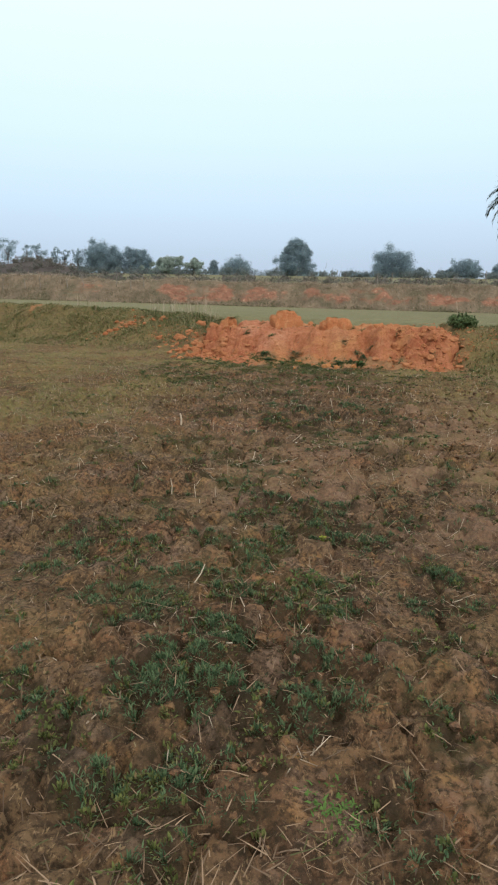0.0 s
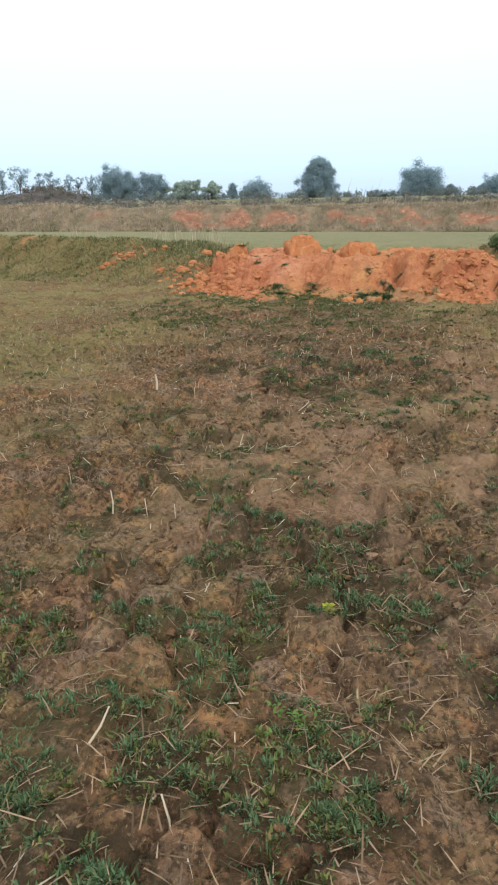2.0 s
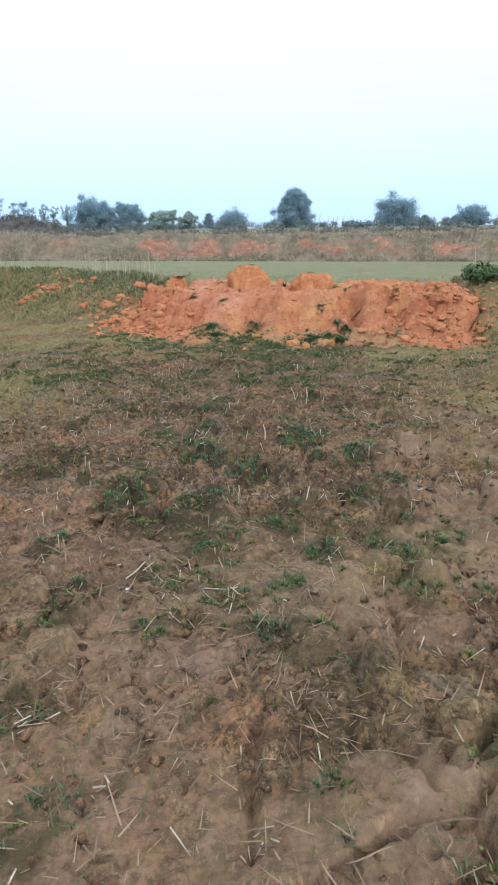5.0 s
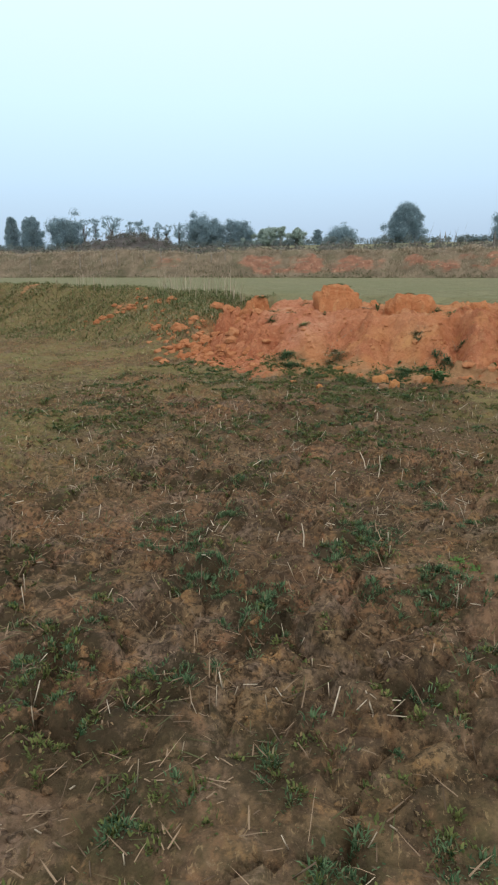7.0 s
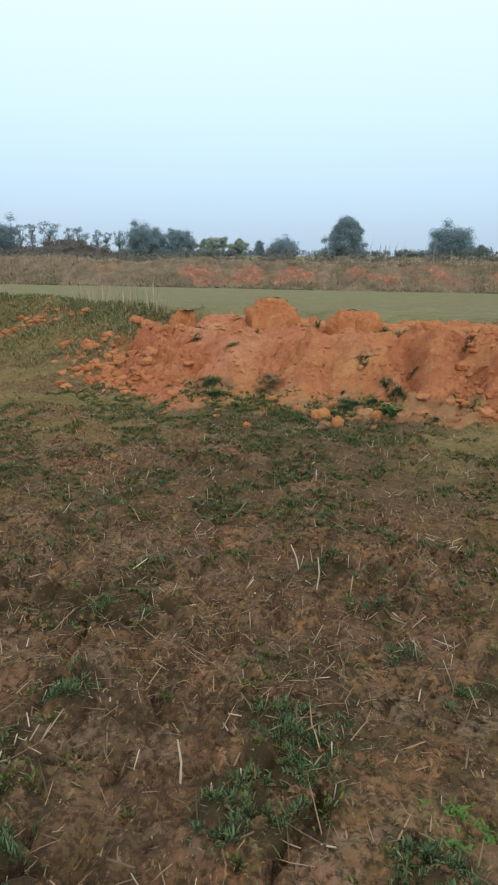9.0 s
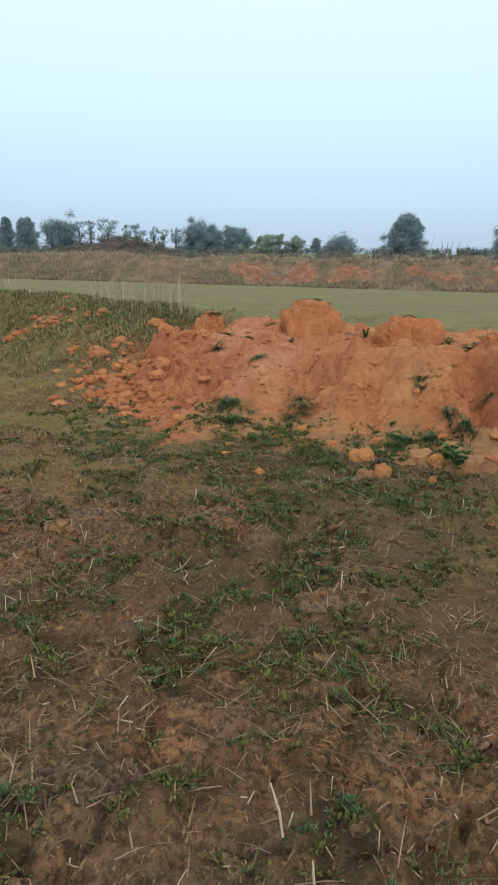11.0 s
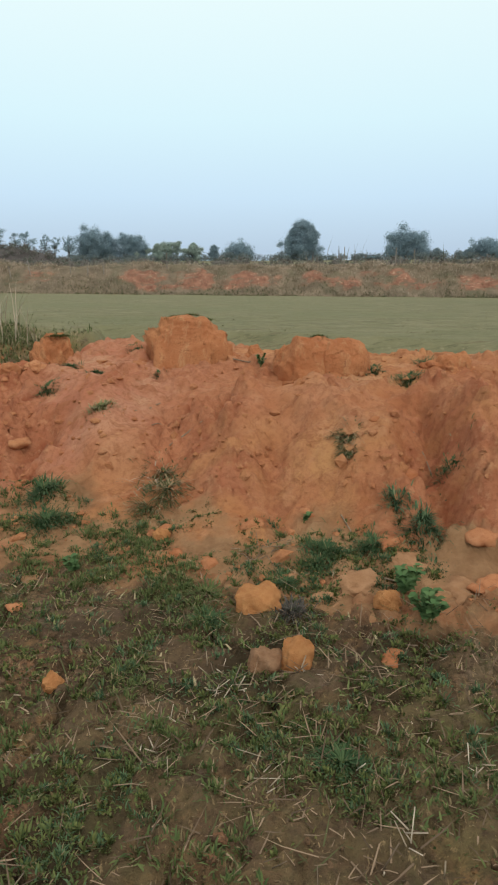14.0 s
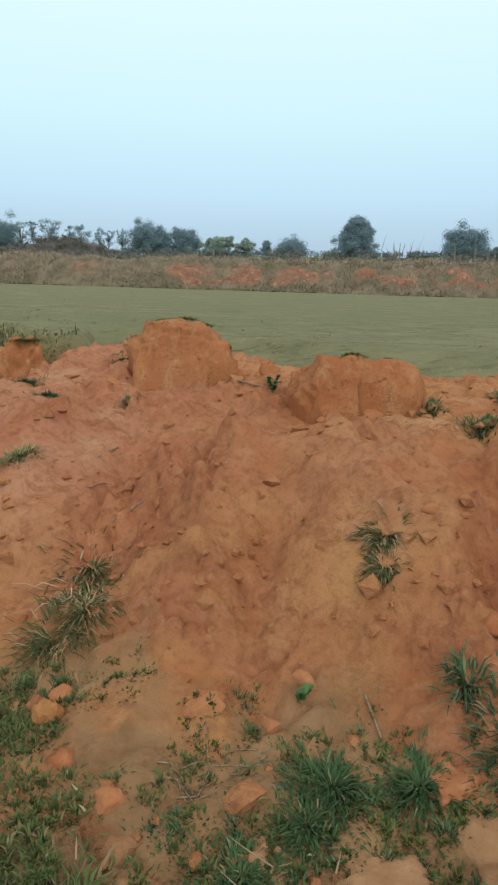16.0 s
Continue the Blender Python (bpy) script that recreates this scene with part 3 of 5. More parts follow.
def stick_mesh(name, a, b, radius, material):
    """Thin three-sided stalks from a to b."""
    d = b - a
    d = d / np.linalg.norm(d, axis=1)[:, None]
    ref = np.where(np.abs(d[:, 2:3]) > 0.8, np.array([[1.0, 0, 0]]), np.array([[0, 0, 1.0]]))
    u = np.cross(d, ref)
    u /= np.linalg.norm(u, axis=1)[:, None]
    w = np.cross(d, u)
    ring = [u * math.cos(q) + w * math.sin(q) for q in (0, 2.094, 4.189)]
    v = np.stack([a + r * radius[:, None] for r in ring] + [b + r * radius[:, None] * 0.8 for r in ring], 1).reshape(-1, 3)
    k = np.arange(len(a))[:, None] * 6
    quads = np.concatenate([k + np.array([[i, (i + 1) % 3, 3 + (i + 1) % 3, 3 + i]]) for i in range(3)])
    return mesh_of(name, v, [quads, np.concatenate([k + np.array([[2, 1, 0]]), k + np.array([[3, 4, 5]])])], material)


def tube_data(name, paths, material, sides=7):
    """Tapered round limbs: each path a list of (point, radius)."""
    verts, faces = [], []
    for path in paths:
        start = len(verts)
        for i, (p, r) in enumerate(path):
            p = Vector(p)
            d = (Vector(path[min(i + 1, len(path) - 1)][0]) - Vector(path[max(i - 1, 0)][0])).normalized()
            u = d.orthogonal().normalized()
            w = d.cross(u)
            for k in range(sides):
                q = 2 * math.pi * k / sides
                verts.append(tuple(p + (u * math.cos(q) + w * math.sin(q)) * r))
        for i in range(len(path) - 1):
            for k in range(sides):
                a, b = start + i * sides + k, start + i * sides + (k + 1) % sides
                faces.append((a, b, b + sides, a + sides))
    return mesh_of(name, np.array(verts), np.array(faces), material)


def leaf_cloud(name, centres, spread, count, size, material, gen, flat=0.7):
    """Many small pointed leaf sprays scattered about clump centres."""
    centres = np.asarray(centres, float)
    which = gen.integers(0, len(centres), count)
    off = gen.normal(size=(count, 3)) * np.array([1, 1, flat])
    off *= (np.clip(np.abs(gen.normal(0.70, 0.28, count)), 0, 1.05) / np.linalg.norm(off, axis=1))[:, None]
    p = centres[which] + off * np.broadcast_to(np.asarray(spread, float), (len(centres),))[which][:, None]
    a = np.cross(off / (np.linalg.norm(off, axis=1)[:, None] + 1e-6) + gen.normal(0, 0.28, (count, 3)), gen.normal(size=(count, 3)))
    a /= np.linalg.norm(a, axis=1)[:, None]
    b = np.cross(a, off + gen.normal(0, 0.22, (count, 3)))
    b /= np.linalg.norm(b, axis=1)[:, None] + 1e-6
    s = size * gen.uniform(0.6, 1.4, count)[:, None]
    c = np.cross(a, b) * s * 0.25
    v = np.stack([p - a * s, p + b * s * 0.45 + c, p + a * s, p - b * s * 0.45 + c], 1).reshape(-1, 3)
    k = np.arange(count)[:, None] * 4
    return mesh_of(name, v, k + np.array([[0, 1, 2, 3]]), material, False)


TILTED = np.array(Matrix.Rotation(0.9, 3, Vector((0.3, 0.8, 0.52))))


def noise3(p, size, seed):
    x, y, z = (p @ TILTED).T / size
    return (vnoise(x + 5.2, y + 1.7, seed) + vnoise(y + 3.1, z - 2.2, seed + 1) + vnoise(z + 8.4, x - 4.6, seed + 2)) / 3


def chipped(p, seed, cuts, near, far):
    """Knock flat faces off a lump by clamping it to random planes."""
    g = np.random.default_rng(seed)
    for k in range(cuts):
        d = g.normal(size=3)
        d /= np.linalg.norm(d)
        over = np.maximum(p @ d - g.uniform(near, far), 0)
        p = p - over[:, None] * d * 0.82
    return p


def lump_mesh(name, size, seed, material, levels=4, square=0.75, rough=0.22, flat_base=0.35, skirt=0.0, cuts=16, near=0.62):
    """A broken lump of earth: a rounded block with knocks, pits and a flatter underside, its base at z = 0."""
    bm = bmesh.new()
    bmesh.ops.create_icosphere(bm, subdivisions=levels, radius=1.0)
    p = np.array([v.co for v in bm.verts])
    p = np.sign(p) * np.abs(p) ** square
    if skirt:
        r = np.hypot(p[:, 0], p[:, 1]) + 1e-6
        wide = np.where(p[:, 2] < 0.25, np.maximum(r, (0.97 + skirt * (0.25 - p[:, 2])) * np.minimum(1, r * 2.2)), r)
        p[:, :2] *= (wide / r)[:, None]
    p = chipped(p, seed, cuts, near, 0.98)
    p *= (1 + rough * 1.2 * (noise3(p, 0.9, seed) - 0.5) + rough * 1.3 * (noise3(p, 0.38, seed + 5) - 0.5) + rough * 1.3 * (noise3(p, 0.17, seed + 9) - 0.5) + rough * 0.8 * (noise3(p, 0.075, seed + 14) - 0.5))[:, None]
    p[:, 2] = np.maximum(p[:, 2], -flat_base)
    p *= np.array(size) / 2
    p[:, 2] -= p[:, 2].min()
    for v, co in zip(bm.verts, p):
        v.co = co
    for f in bm.faces:
        f.smooth = True
    me = bpy.data.meshes.new(name)
    bm.to_mesh(me)
    bm.free()
    me.materials.append(material)
    return me


def top(x, y):
    return float(top_z(np.array([x]), np.array([y]))[0])


# ---------------------------------------------------------------- the ground, one sheet to the horizon
def spaced(dense, left, right, grow=1.16):
    lo, hi = [], []
    step, v = 0.17, dense[0]
    while v > left:
        step = step if v > dense[0] - 9 and left < -20 else min(step * grow, 200)
        v -= step
        lo.append(v)
    step, v = 0.07, dense[-1]
    while v < right:
        step = min(step * (1.03 if v < dense[-1] + 12 else grow), 200)
        v += step
        hi.append(v)
    return np.concatenate([lo[::-1], dense, hi])


XS = spaced(np.concatenate([np.arange(-3.4, -2.0, 0.04), np.arange(-2.0, 4.1, 0.032), np.arange(4.1, 5.8, 0.04)]), -1800, 1800)
YS = np.concatenate([-np.geomspace(0.1, 900, 40)[::-1], [0.2, 0.5], np.arange(0.7, 8.0, 0.026), np.arange(8.0, 15.6, 0.035), np.arange(15.6, 24.0, 0.075)])
YS = np.concatenate([YS, np.arange(24.0, 64.0, 0.5), np.geomspace(64.5, 2600, 60)])


def upper_mask(x, y):
    s = (y - crest_y(x)) * 0.894
    return smooth(-0.1, 0.5, s + 0.5 * (fbm(x, y, 0.7, 3, 88) - 0.5))


def cover_mask(x, y):
    """How much low grass grows through the soil."""
    s = (y - crest_y(x)) * 0.894
    far = smooth(3.5, 12.0, y) * 0.62 + 0.35 * smooth(0.5, -4.0, x) + 0.5 * smooth(1.8, 4.0, x)
    far = far * np.clip(0.25 + 0.75 * smooth(1.0, 2.6, 0.12 * y - x) + 0.75 * smooth(0.4, 1.5, x - 0.12 * y) + 0.75 * smooth(15.0, 16.5, y), 0, 1)
    far = far + 0.35 * smooth(0.5, 1.6, x - 0.12 * y) * smooth(4.0, 6.0, y)
    bund = smooth(-2.3, -1.5, s)
    patch = smooth(0.40, 0.66, fbm(x, y, 0.9, 4, 90))
    bare = smooth(0.50, 0.66, fbm(x, y, 2.6, 2, 95)) * (1 - bund) * smooth(15, 11, y)
    return np.clip(0.22 * patch + far * (0.35 + 0.65 * patch) + 0.55 * bund, 0, 1) * (1 - 0.7 * bare)


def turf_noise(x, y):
    """Where the creeping grass has closed into mats, kept denser along the camera's path to fit its view."""
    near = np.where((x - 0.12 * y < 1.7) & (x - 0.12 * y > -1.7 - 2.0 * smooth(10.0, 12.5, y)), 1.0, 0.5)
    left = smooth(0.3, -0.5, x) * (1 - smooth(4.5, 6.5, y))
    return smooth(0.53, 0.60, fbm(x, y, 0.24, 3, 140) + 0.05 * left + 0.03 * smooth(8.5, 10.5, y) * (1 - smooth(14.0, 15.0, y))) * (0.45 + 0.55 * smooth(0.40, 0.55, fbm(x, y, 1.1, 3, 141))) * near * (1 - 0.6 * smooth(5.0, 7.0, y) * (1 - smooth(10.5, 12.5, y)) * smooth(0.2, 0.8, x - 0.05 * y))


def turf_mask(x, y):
    """Dark soil under the grass mats, standing for the shade beneath the blades."""
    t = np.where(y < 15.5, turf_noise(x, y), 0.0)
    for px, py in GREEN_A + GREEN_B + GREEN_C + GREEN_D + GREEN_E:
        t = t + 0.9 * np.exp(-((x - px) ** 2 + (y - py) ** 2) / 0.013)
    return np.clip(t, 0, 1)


def dry_mask(x, y):
    """A bare strip of paler, sun-dried soil along the middle of the field."""
    return (0.55 + 0.25 * smooth(0.2, 0.8, x - 0.12 * y)) * smooth(3.2, 4.6, y) * (1 - smooth(6.2, 8.2, y) * smooth(1.1, 0.6, np.abs(x - 0.12 * y))) * (1 - smooth(8.6, 10.8, y)) * smooth(-1.6, -0.6, x - 0.12 * y) * smooth(0.36, 0.52, fbm(x, y, 0.6, 3, 94))


def walk_shade_mask(x, y):
    """Shade between grass painted as darker soil along the walk, near heap and start."""
    return ((0.3 * smooth(0.9, 0.4, np.abs(x - 0.12 * y)) + 0.55 * smooth(10.0, 12.0, y) * smooth(1.5, 0.9, np.abs(x - 0.12 * y))) * smooth(6.2, 7.5, y) * (1 - smooth(14.4, 15.2, y)) + 0.25 * (1 - smooth(1.8, 3.2, y))) * smooth(0.30, 0.5, fbm(x, y, 0.8, 3, 96))


def spill_mask(x, y):
    """Red earth trodden and washed out round the heap."""
    d = mound_edge(x) + (y - crest_y(x)) * 0.894
    scar = 0.0
    for px, py, r in ((-2.75, 19.85, 0.22), (-3.5, 20.05, 0.26), (-3.75, 20.2, 0.24), (-4.05, 20.2, 0.24), (-4.25, 20.0, 0.2), (-7.3, 22.6, 0.26), (-7.6, 22.2, 0.2), (-3.35, 19.75, 0.16), (-2.9, 20.0, 0.12), (5.9, 15.6, 0.22), (6.1, 14.4, 0.25)):
        scar = scar + np.exp(-((x - px) ** 2 + 1.6 * (y - py) ** 2) / r ** 2)
    scar = scar * 1.6 * smooth(0.40, 0.54, fbm(x, y, 0.22, 4, 86))
    return np.clip(scar * 1.2, 0, 1) + smooth(-1.0, 0.0, d) * (1 - smooth(1.2, 2.4, d)) * smooth(-2.2, -1.0, x) * (1 - smooth(4.6, 5.6, x)) * 0.8


def foot_mask(x, y):
    """The heap's foot, where red earth thins out over the brown loam."""
    d = mound_edge(x) + (y - crest_y(x)) * 0.894
    return (1 - smooth(0.0, 0.7, d)) * smooth(-0.6, 0.6, x) * (1 - smooth(3.2, 4.2, x))


def pink_mask(x, y):
    """Where the dug earth is the redder, rosier clay rather than ochre."""
    return 0.74 * smooth(15.6, 16.6, y + 0.9 * smooth(0.9, -0.4, x)) * smooth(-1.6, -0.4, x) * (1 - 0.5 * smooth(0.6, 1.6, x) - 0.3 * smooth(1.9, 3.1, x + 0.3 * (y - 16.5) + 0.8 * (fbm(x, y, 0.8, 2, 93) - 0.5)))


ground = tagged(new("ground", grid_mesh("ground", XS, YS, ground_z, M_SOIL, cover=cover_mask, upper=upper_mask, spill=spill_mask, turf=turf_mask, walk_shade=walk_shade_mask, dry=dry_mask)),
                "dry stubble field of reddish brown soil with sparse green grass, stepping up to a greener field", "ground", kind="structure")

# the heap of dug red earth
mound = tagged(new("earth_mound", grid_mesh("earth_mound", np.arange(-4.2, 6.6, 0.021), np.arange(12.6, 21.6, 0.021), mound_z, M_RED, foot=foot_mask, pink=pink_mask, rag=broken,
                                            keep=lambda x, y, z: z > ground_z(x, y) - 0.05)),
               "broad heap of freshly dug red earth spilled over the bund", "earth mound")


# the far bank
RED_SPANS = ((-8.6, -4.2, 0.9), (-3.6, 2.6, 1.0), (4.6, 14.0, 0.75), (15.0, 30.0, 0.8), (-17.0, -13.5, 0.35))


def bank_red(x, y):
    v = y - bank_y(x)
    wx = x + 1.4 * (fbm(x, y, 2.5, 3, 99) - 0.5)
    r = 0.0
    for a, b, k in RED_SPANS:
        r = r + k * smooth(a - 1.2, a + 1.0, wx) * (1 - smooth(b - 1.0, b + 1.2, wx))
    low = 0.35 + 1.2 * fbm(x, x * 0, 2.2, 2, 97)
    high = 1.35 + 1.7 * fbm(x, x * 0 + 5, 2.6, 2, 98)
    return 0.85 * r * smooth(low - 0.5, low + 0.3, v) * (1 - smooth(high - 0.4, high + 0.5, v)) * (0.35 + 1.3 * smooth(0.3, 0.7, fbm(x, y, 1.3, 3, 101)))


def bank_z(x, y):
    v = y - bank_y(x)
    crest = 2.75 + 0.5 * (fbm(x, x * 0, 7.0, 3, 105) - 0.5) + 0.25 * smooth(-8, -20, x)
    base = upper_z(x, bank_y(x)) - 0.1
    shape = smooth(-0.3, 3.4, v) * 0.8 + 0.2 * np.clip(v / 3.4, 0, 1)
    f1, f2, own = cells(x, y, 0.75, 111)
    lumps = (0.6 * (fbm(x, y, 1.1, 4, 108) - 0.5) + 0.62 * np.clip(1 - 1.3 * f1, 0, 1) * own * bank_red(x, y)) * smooth(0.1, 0.9, v) * (1 - smooth(5.5, 7.0, v))
    return base + (crest - base) * shape + lumps - 0.45 * smooth(4.5, 8.0, v)


embankment = tagged(new("embankment", grid_mesh("embankment", np.arange(-60, 60, 0.22), np.arange(48.0, 74.0, 0.2), bank_z, M_BANK,
                                                keep=lambda x, y, z: (y - bank_y(x) > -0.4) & (y - bank_y(x) < 8.0), red=bank_red)),
                    "long low earth bank with dry grass and bare red patches", "embankment", kind="structure")


def hill_z(x, y):
    d = np.hypot((x + 36.5) / 12, (y - 112) / 13)
    return 3.4 + 3.3 * (1 - smooth(0.0, 1.05, d)) ** 0.7 + 0.5 * (fbm(x, y, 3.0, 3, 120) - 0.5)


tagged(new("hillock", grid_mesh("hillock", np.arange(-60, -20, 0.7), np.arange(96, 128, 0.7), hill_z, M_HILL,
                                       keep=lambda x, y, z: z > ground_z(x, y) - 0.4)),
              "dark low hillock of bare earth behind the bank", "hillock", kind="structure")


# ---------------------------------------------------------------- blocks and clods of the heap
def block(x, y, size, turn, seed, label, sink=0.04, square=0.6, rough=0.3, cuts=22, near=0.72):
    ob = new("earth_block", lump_mesh("earth_block", (size[0], size[1], size[2] * 1.78), seed, M_BLOCK, 5, square, rough, 0.28, 0.0, cuts, near))
    ob.matrix_basis = pose(x, y, top(x, y) - sink - 0.06, 0, 0, turn)
    return tagged(ob, label, "earth block", "blocks of dug earth")


block(0.99, 18.34, (0.98, 0.70, 0.52), -10, 15, "large upright block of orange earth on the heap's crest", 0.05, 0.40, 0.24)
block(2.16, 17.50, (0.60, 0.52, 0.38), 12, 23, "rounded block of orange earth split beside its neighbour", 0.06, 0.62, 0.2, 9, 0.8)
block(2.46, 17.50, (0.46, 0.48, 0.37), -15, 37, "smooth side piece of a split block of orange earth", 0.06, 0.72, 0.12, 7, 0.82)
block(1.96, 17.66, (0.26, 0.34, 0.35), 5, 41, "narrow slab of orange earth leaning on a block", 0.05, 0.7)
block(-0.66, 19.05, (0.46, 0.42, 0.44), 30, 53, "small dark-topped block of red earth on the crest", 0.0)
block(1.66, 18.25, (0.25, 0.24, 0.19), 10, 61, "small lump of red earth between two blocks", 0.03, 0.75)
block(3.35, 17.3, (0.55, 0.36, 0.20), -25, 67, "low broad lump of red earth on the crest", 0.05, 0.8)
block(4.45, 16.7, (0.45, 0.36, 0.24), 12, 71, "lump of red earth near the end of the heap", 0.05, 0.8)

LUMPS = [lump_mesh("earth_clod", (1.0, 0.86, 0.72), 100 + 7 * k, M_CLOD, 3, 0.9, 0.45, 0.6, 0.0, 12, 0.6) for k in range(8)]
SMALL_LUMPS = [lump_mesh("earth_clod", (1.0, 0.86, 0.72), 500 + 7 * k, M_CLOD, 2, 1.0, 0.7, 0.6, 0.0, 7, 0.66) for k in range(6)]
BIG_LUMPS = [lump_mesh("earth_clod", (1.0, 0.9, 0.8), 300 + 7 * k, M_CLOD, 4, 0.85, 0.42, 0.6, 0.0, 16, 0.6) for k in range(4)]


BITS = []


def clod(x, y, size, k, label="rough clod of dry red earth lying on the ground", sink=0.5):
    if size < 0.09:
        BITS.append((x, y, size, k, sink))
        return None
    ob = new("earth_clod", SMALL_LUMPS[k % 6] if size < 0.115 else LUMPS[k % 8] if size < 0.18 else BIG_LUMPS[k % 4])
    ob.matrix_basis = pose(x, y, top(x, y) - sink * size * 0.6, 0, 0, (k * 77) % 360) @ Matrix.Diagonal((size, size, size * (0.75 + 0.06 * (k % 5)), 1))
    return tagged(ob, label, "clod", "clods of red earth")


def ochre(x, y, size, seed, turn, label, material=None):
    ob = new("earth_clod", lump_mesh("earth_clod", size, seed, material or M_OCHRE, 4, 0.95, 0.32, 0.55, 0.0, 12, 0.62))
    ob.matrix_basis = pose(x, y, top(x, y) - 0.28 * size[2], 0, 0, turn)
    return tagged(ob, label, "clod", "clods of red earth")


ochre(1.71, 14.56, (0.235, 0.22, 0.23), 201, 0, "round ochre clod the size of a football among grass")
ochre(1.86, 14.07, (0.16, 0.16, 0.23), 211, 30, "upright ochre clod in the grass below the heap")
ochre(1.75, 14.07, (0.17, 0.15, 0.17), 221, 80, "crumbled dull brown clod matted with dry straw", M_DULL)
ochre(2.32, 14.53, (0.13, 0.12, 0.13), 231, 10, "small ochre clod beside a leafy weed")
ochre(0.95, 13.87, (0.085, 0.08, 0.085), 241, 50, "small lone clod on the stubble field")
for k, (x, y, w, h) in enumerate(((2.22, 14.80, .34, .10), (1.93, 14.86, .26, .09), (2.52, 14.92, .30, .12), (2.72, 14.66, .36, .11), (2.05, 14.62, .22, .07), (0.62, 15.0, .26, .08))):
    hump = new("earth_hump", lump_mesh("earth_hump", (w, w * 0.8, h * 1.5), 600 + 11 * k, M_HUMP, 4, 1.0, 0.42, 0.5, 0.3, 5, 0.8))
    hump.matrix_basis = pose(x, y, top(x, y) - h * 0.92, 0, 0, 47 * k)
    tagged(hump, "low hump of dusty tan earth at the heap's foot", "earth hump", "humps at the heap's foot")
ochre(1.15, 15.27, (0.11, 0.10, 0.12), 251, 20, "small rounded clod on the heap's foot")
for k, (x, y, d) in enumerate(((1.67, 15.3, .15), (2.42, 15.05, .2), (1.45, 14.98, .12), (1.18, 15.36, .13), (1.25, 15.12, .10), (1.16, 14.98, .14), (-1.09, 16.4, .22), (-0.46, 15.7, .2),
                               (-0.14, 15.5, .17), (-0.69, 16.4, .24), (0.14, 14.95, .15), (2.27, 14.12, .13), (0.56, 14.55, .12), (-1.03, 18.1, .3), (-1.72, 17.35, .2),
                               (-1.11, 16.5, .18), (-2.1, 17.5, .16), (-1.12, 15.9, .12), (-0.71, 15.45, .14), (-1.34, 15.75, .1), (-2.3, 17.7, .18), (-1.9, 17.0, .14), (-2.56, 18.4, .3), (-1.93, 17.85, .34), (-1.43, 17.06, .26), (-1.21, 17.7, .26), (-0.82, 16.56, .26), (-0.69, 16.79, .28), (-1.49, 18.98, .32), (-0.71, 17.89, .28), (-0.8, 15.73, .2), (-0.38, 16.18, .18), (-1.7, 18.1, .24), (3.0, 14.3, .22))):
    clod(x, y, d, k + 5)
gen = np.random.default_rng(21)
for bx, by, r in ((0.97, 18.32, 0.47), (2.17, 17.5, 0.36), (2.47, 17.5, 0.30), (-0.58, 19.0, 0.26)):
    for k in range(9):
        q = gen.uniform(2.6, 6.8)
        clod(bx + r * 1.05 * math.cos(q), by + r * 0.85 * math.sin(q), gen.uniform(0.06, 0.17), int(gen.integers(0, 60)), "broken clod at the foot of an earth block")
count = 0
while count < 120:
    x, y = gen.uniform(-1.4, 5.0), gen.uniform(13.9, 19.0)
    s = (y - crest_y(x)) * 0.894 + float(mound_edge(np.array([x]))[0])
    if (s < -0.25 or s > 1.5) and gen.uniform() < 0.92 or s < -0.6:
        continue
    rim = x < -0.2 or x > 3.2
    if not rim and gen.uniform() < 0.93:
        continue
    clod(x, y, gen.choice([0.06, 0.08, 0.10, 0.13, 0.18, 0.24], p=[.25, .27, .2, .15, .09, .04]), int(gen.integers(0, 60)))
    count += 1


# clods spilled past the two ends of the heap
for cx, cy, sx, sy, many in ((-1.45, 17.1, 0.36, 0.45, 34), (-0.85, 16.2, 0.36, 0.26, 26), (-1.9, 17.3, 0.3, 0.35, 14), (3.9, 14.6, 0.36, 0.28, 34), (4.5, 15.3, 0.30, 0.4, 34), (3.2, 14.9, 0.4, 0.22, 14), (-3.7, 20.0, 0.4, 0.2, 30), (-2.75, 19.8, 0.15, 0.12, 9)):
    for k in range(many):
        clod(cx + gen.normal(0, sx), cy + gen.normal(0, sy), gen.choice([0.07, 0.10, 0.13, 0.17, 0.22], p=[.24, .28, .25, .15, .08]), int(gen.integers(0, 60)), "crumbly clod of red earth spilled past the heap's end", 0.3)


for k in range(13):
    clod(-1.5 + gen.normal(0, 0.34), 17.2 + gen.normal(0, 0.4), gen.choice([0.13, 0.16, 0.2, 0.23]), int(gen.integers(0, 60)), "large crumbly clod of red earth spilled past the heap's end", 0.3)


# the smallest clods, joined
verts, faces, start = [], [], 0
for x, y, size, k, sink in BITS:
    me = SMALL_LUMPS[k % 6]
    m = np.array(pose(x, y, top(x, y) - sink * size * 0.6, 0, 0, (k * 77) % 360) @ Matrix.Diagonal((size, size, size * (0.75 + 0.06 * (k % 5)), 1)))
    co = np.array([v.co for v in me.vertices])
    verts.append(co @ m[:3, :3].T + m[:3, 3])
    faces.append(np.array([p.vertices for p in me.polygons]) + start)
    start += len(co)
tagged(new("small_clods", mesh_of("small_clods", np.concatenate(verts), np.concatenate(faces), M_CLOD)), "many small clods of red earth strewn about the heap", "clods", kind="stuff")


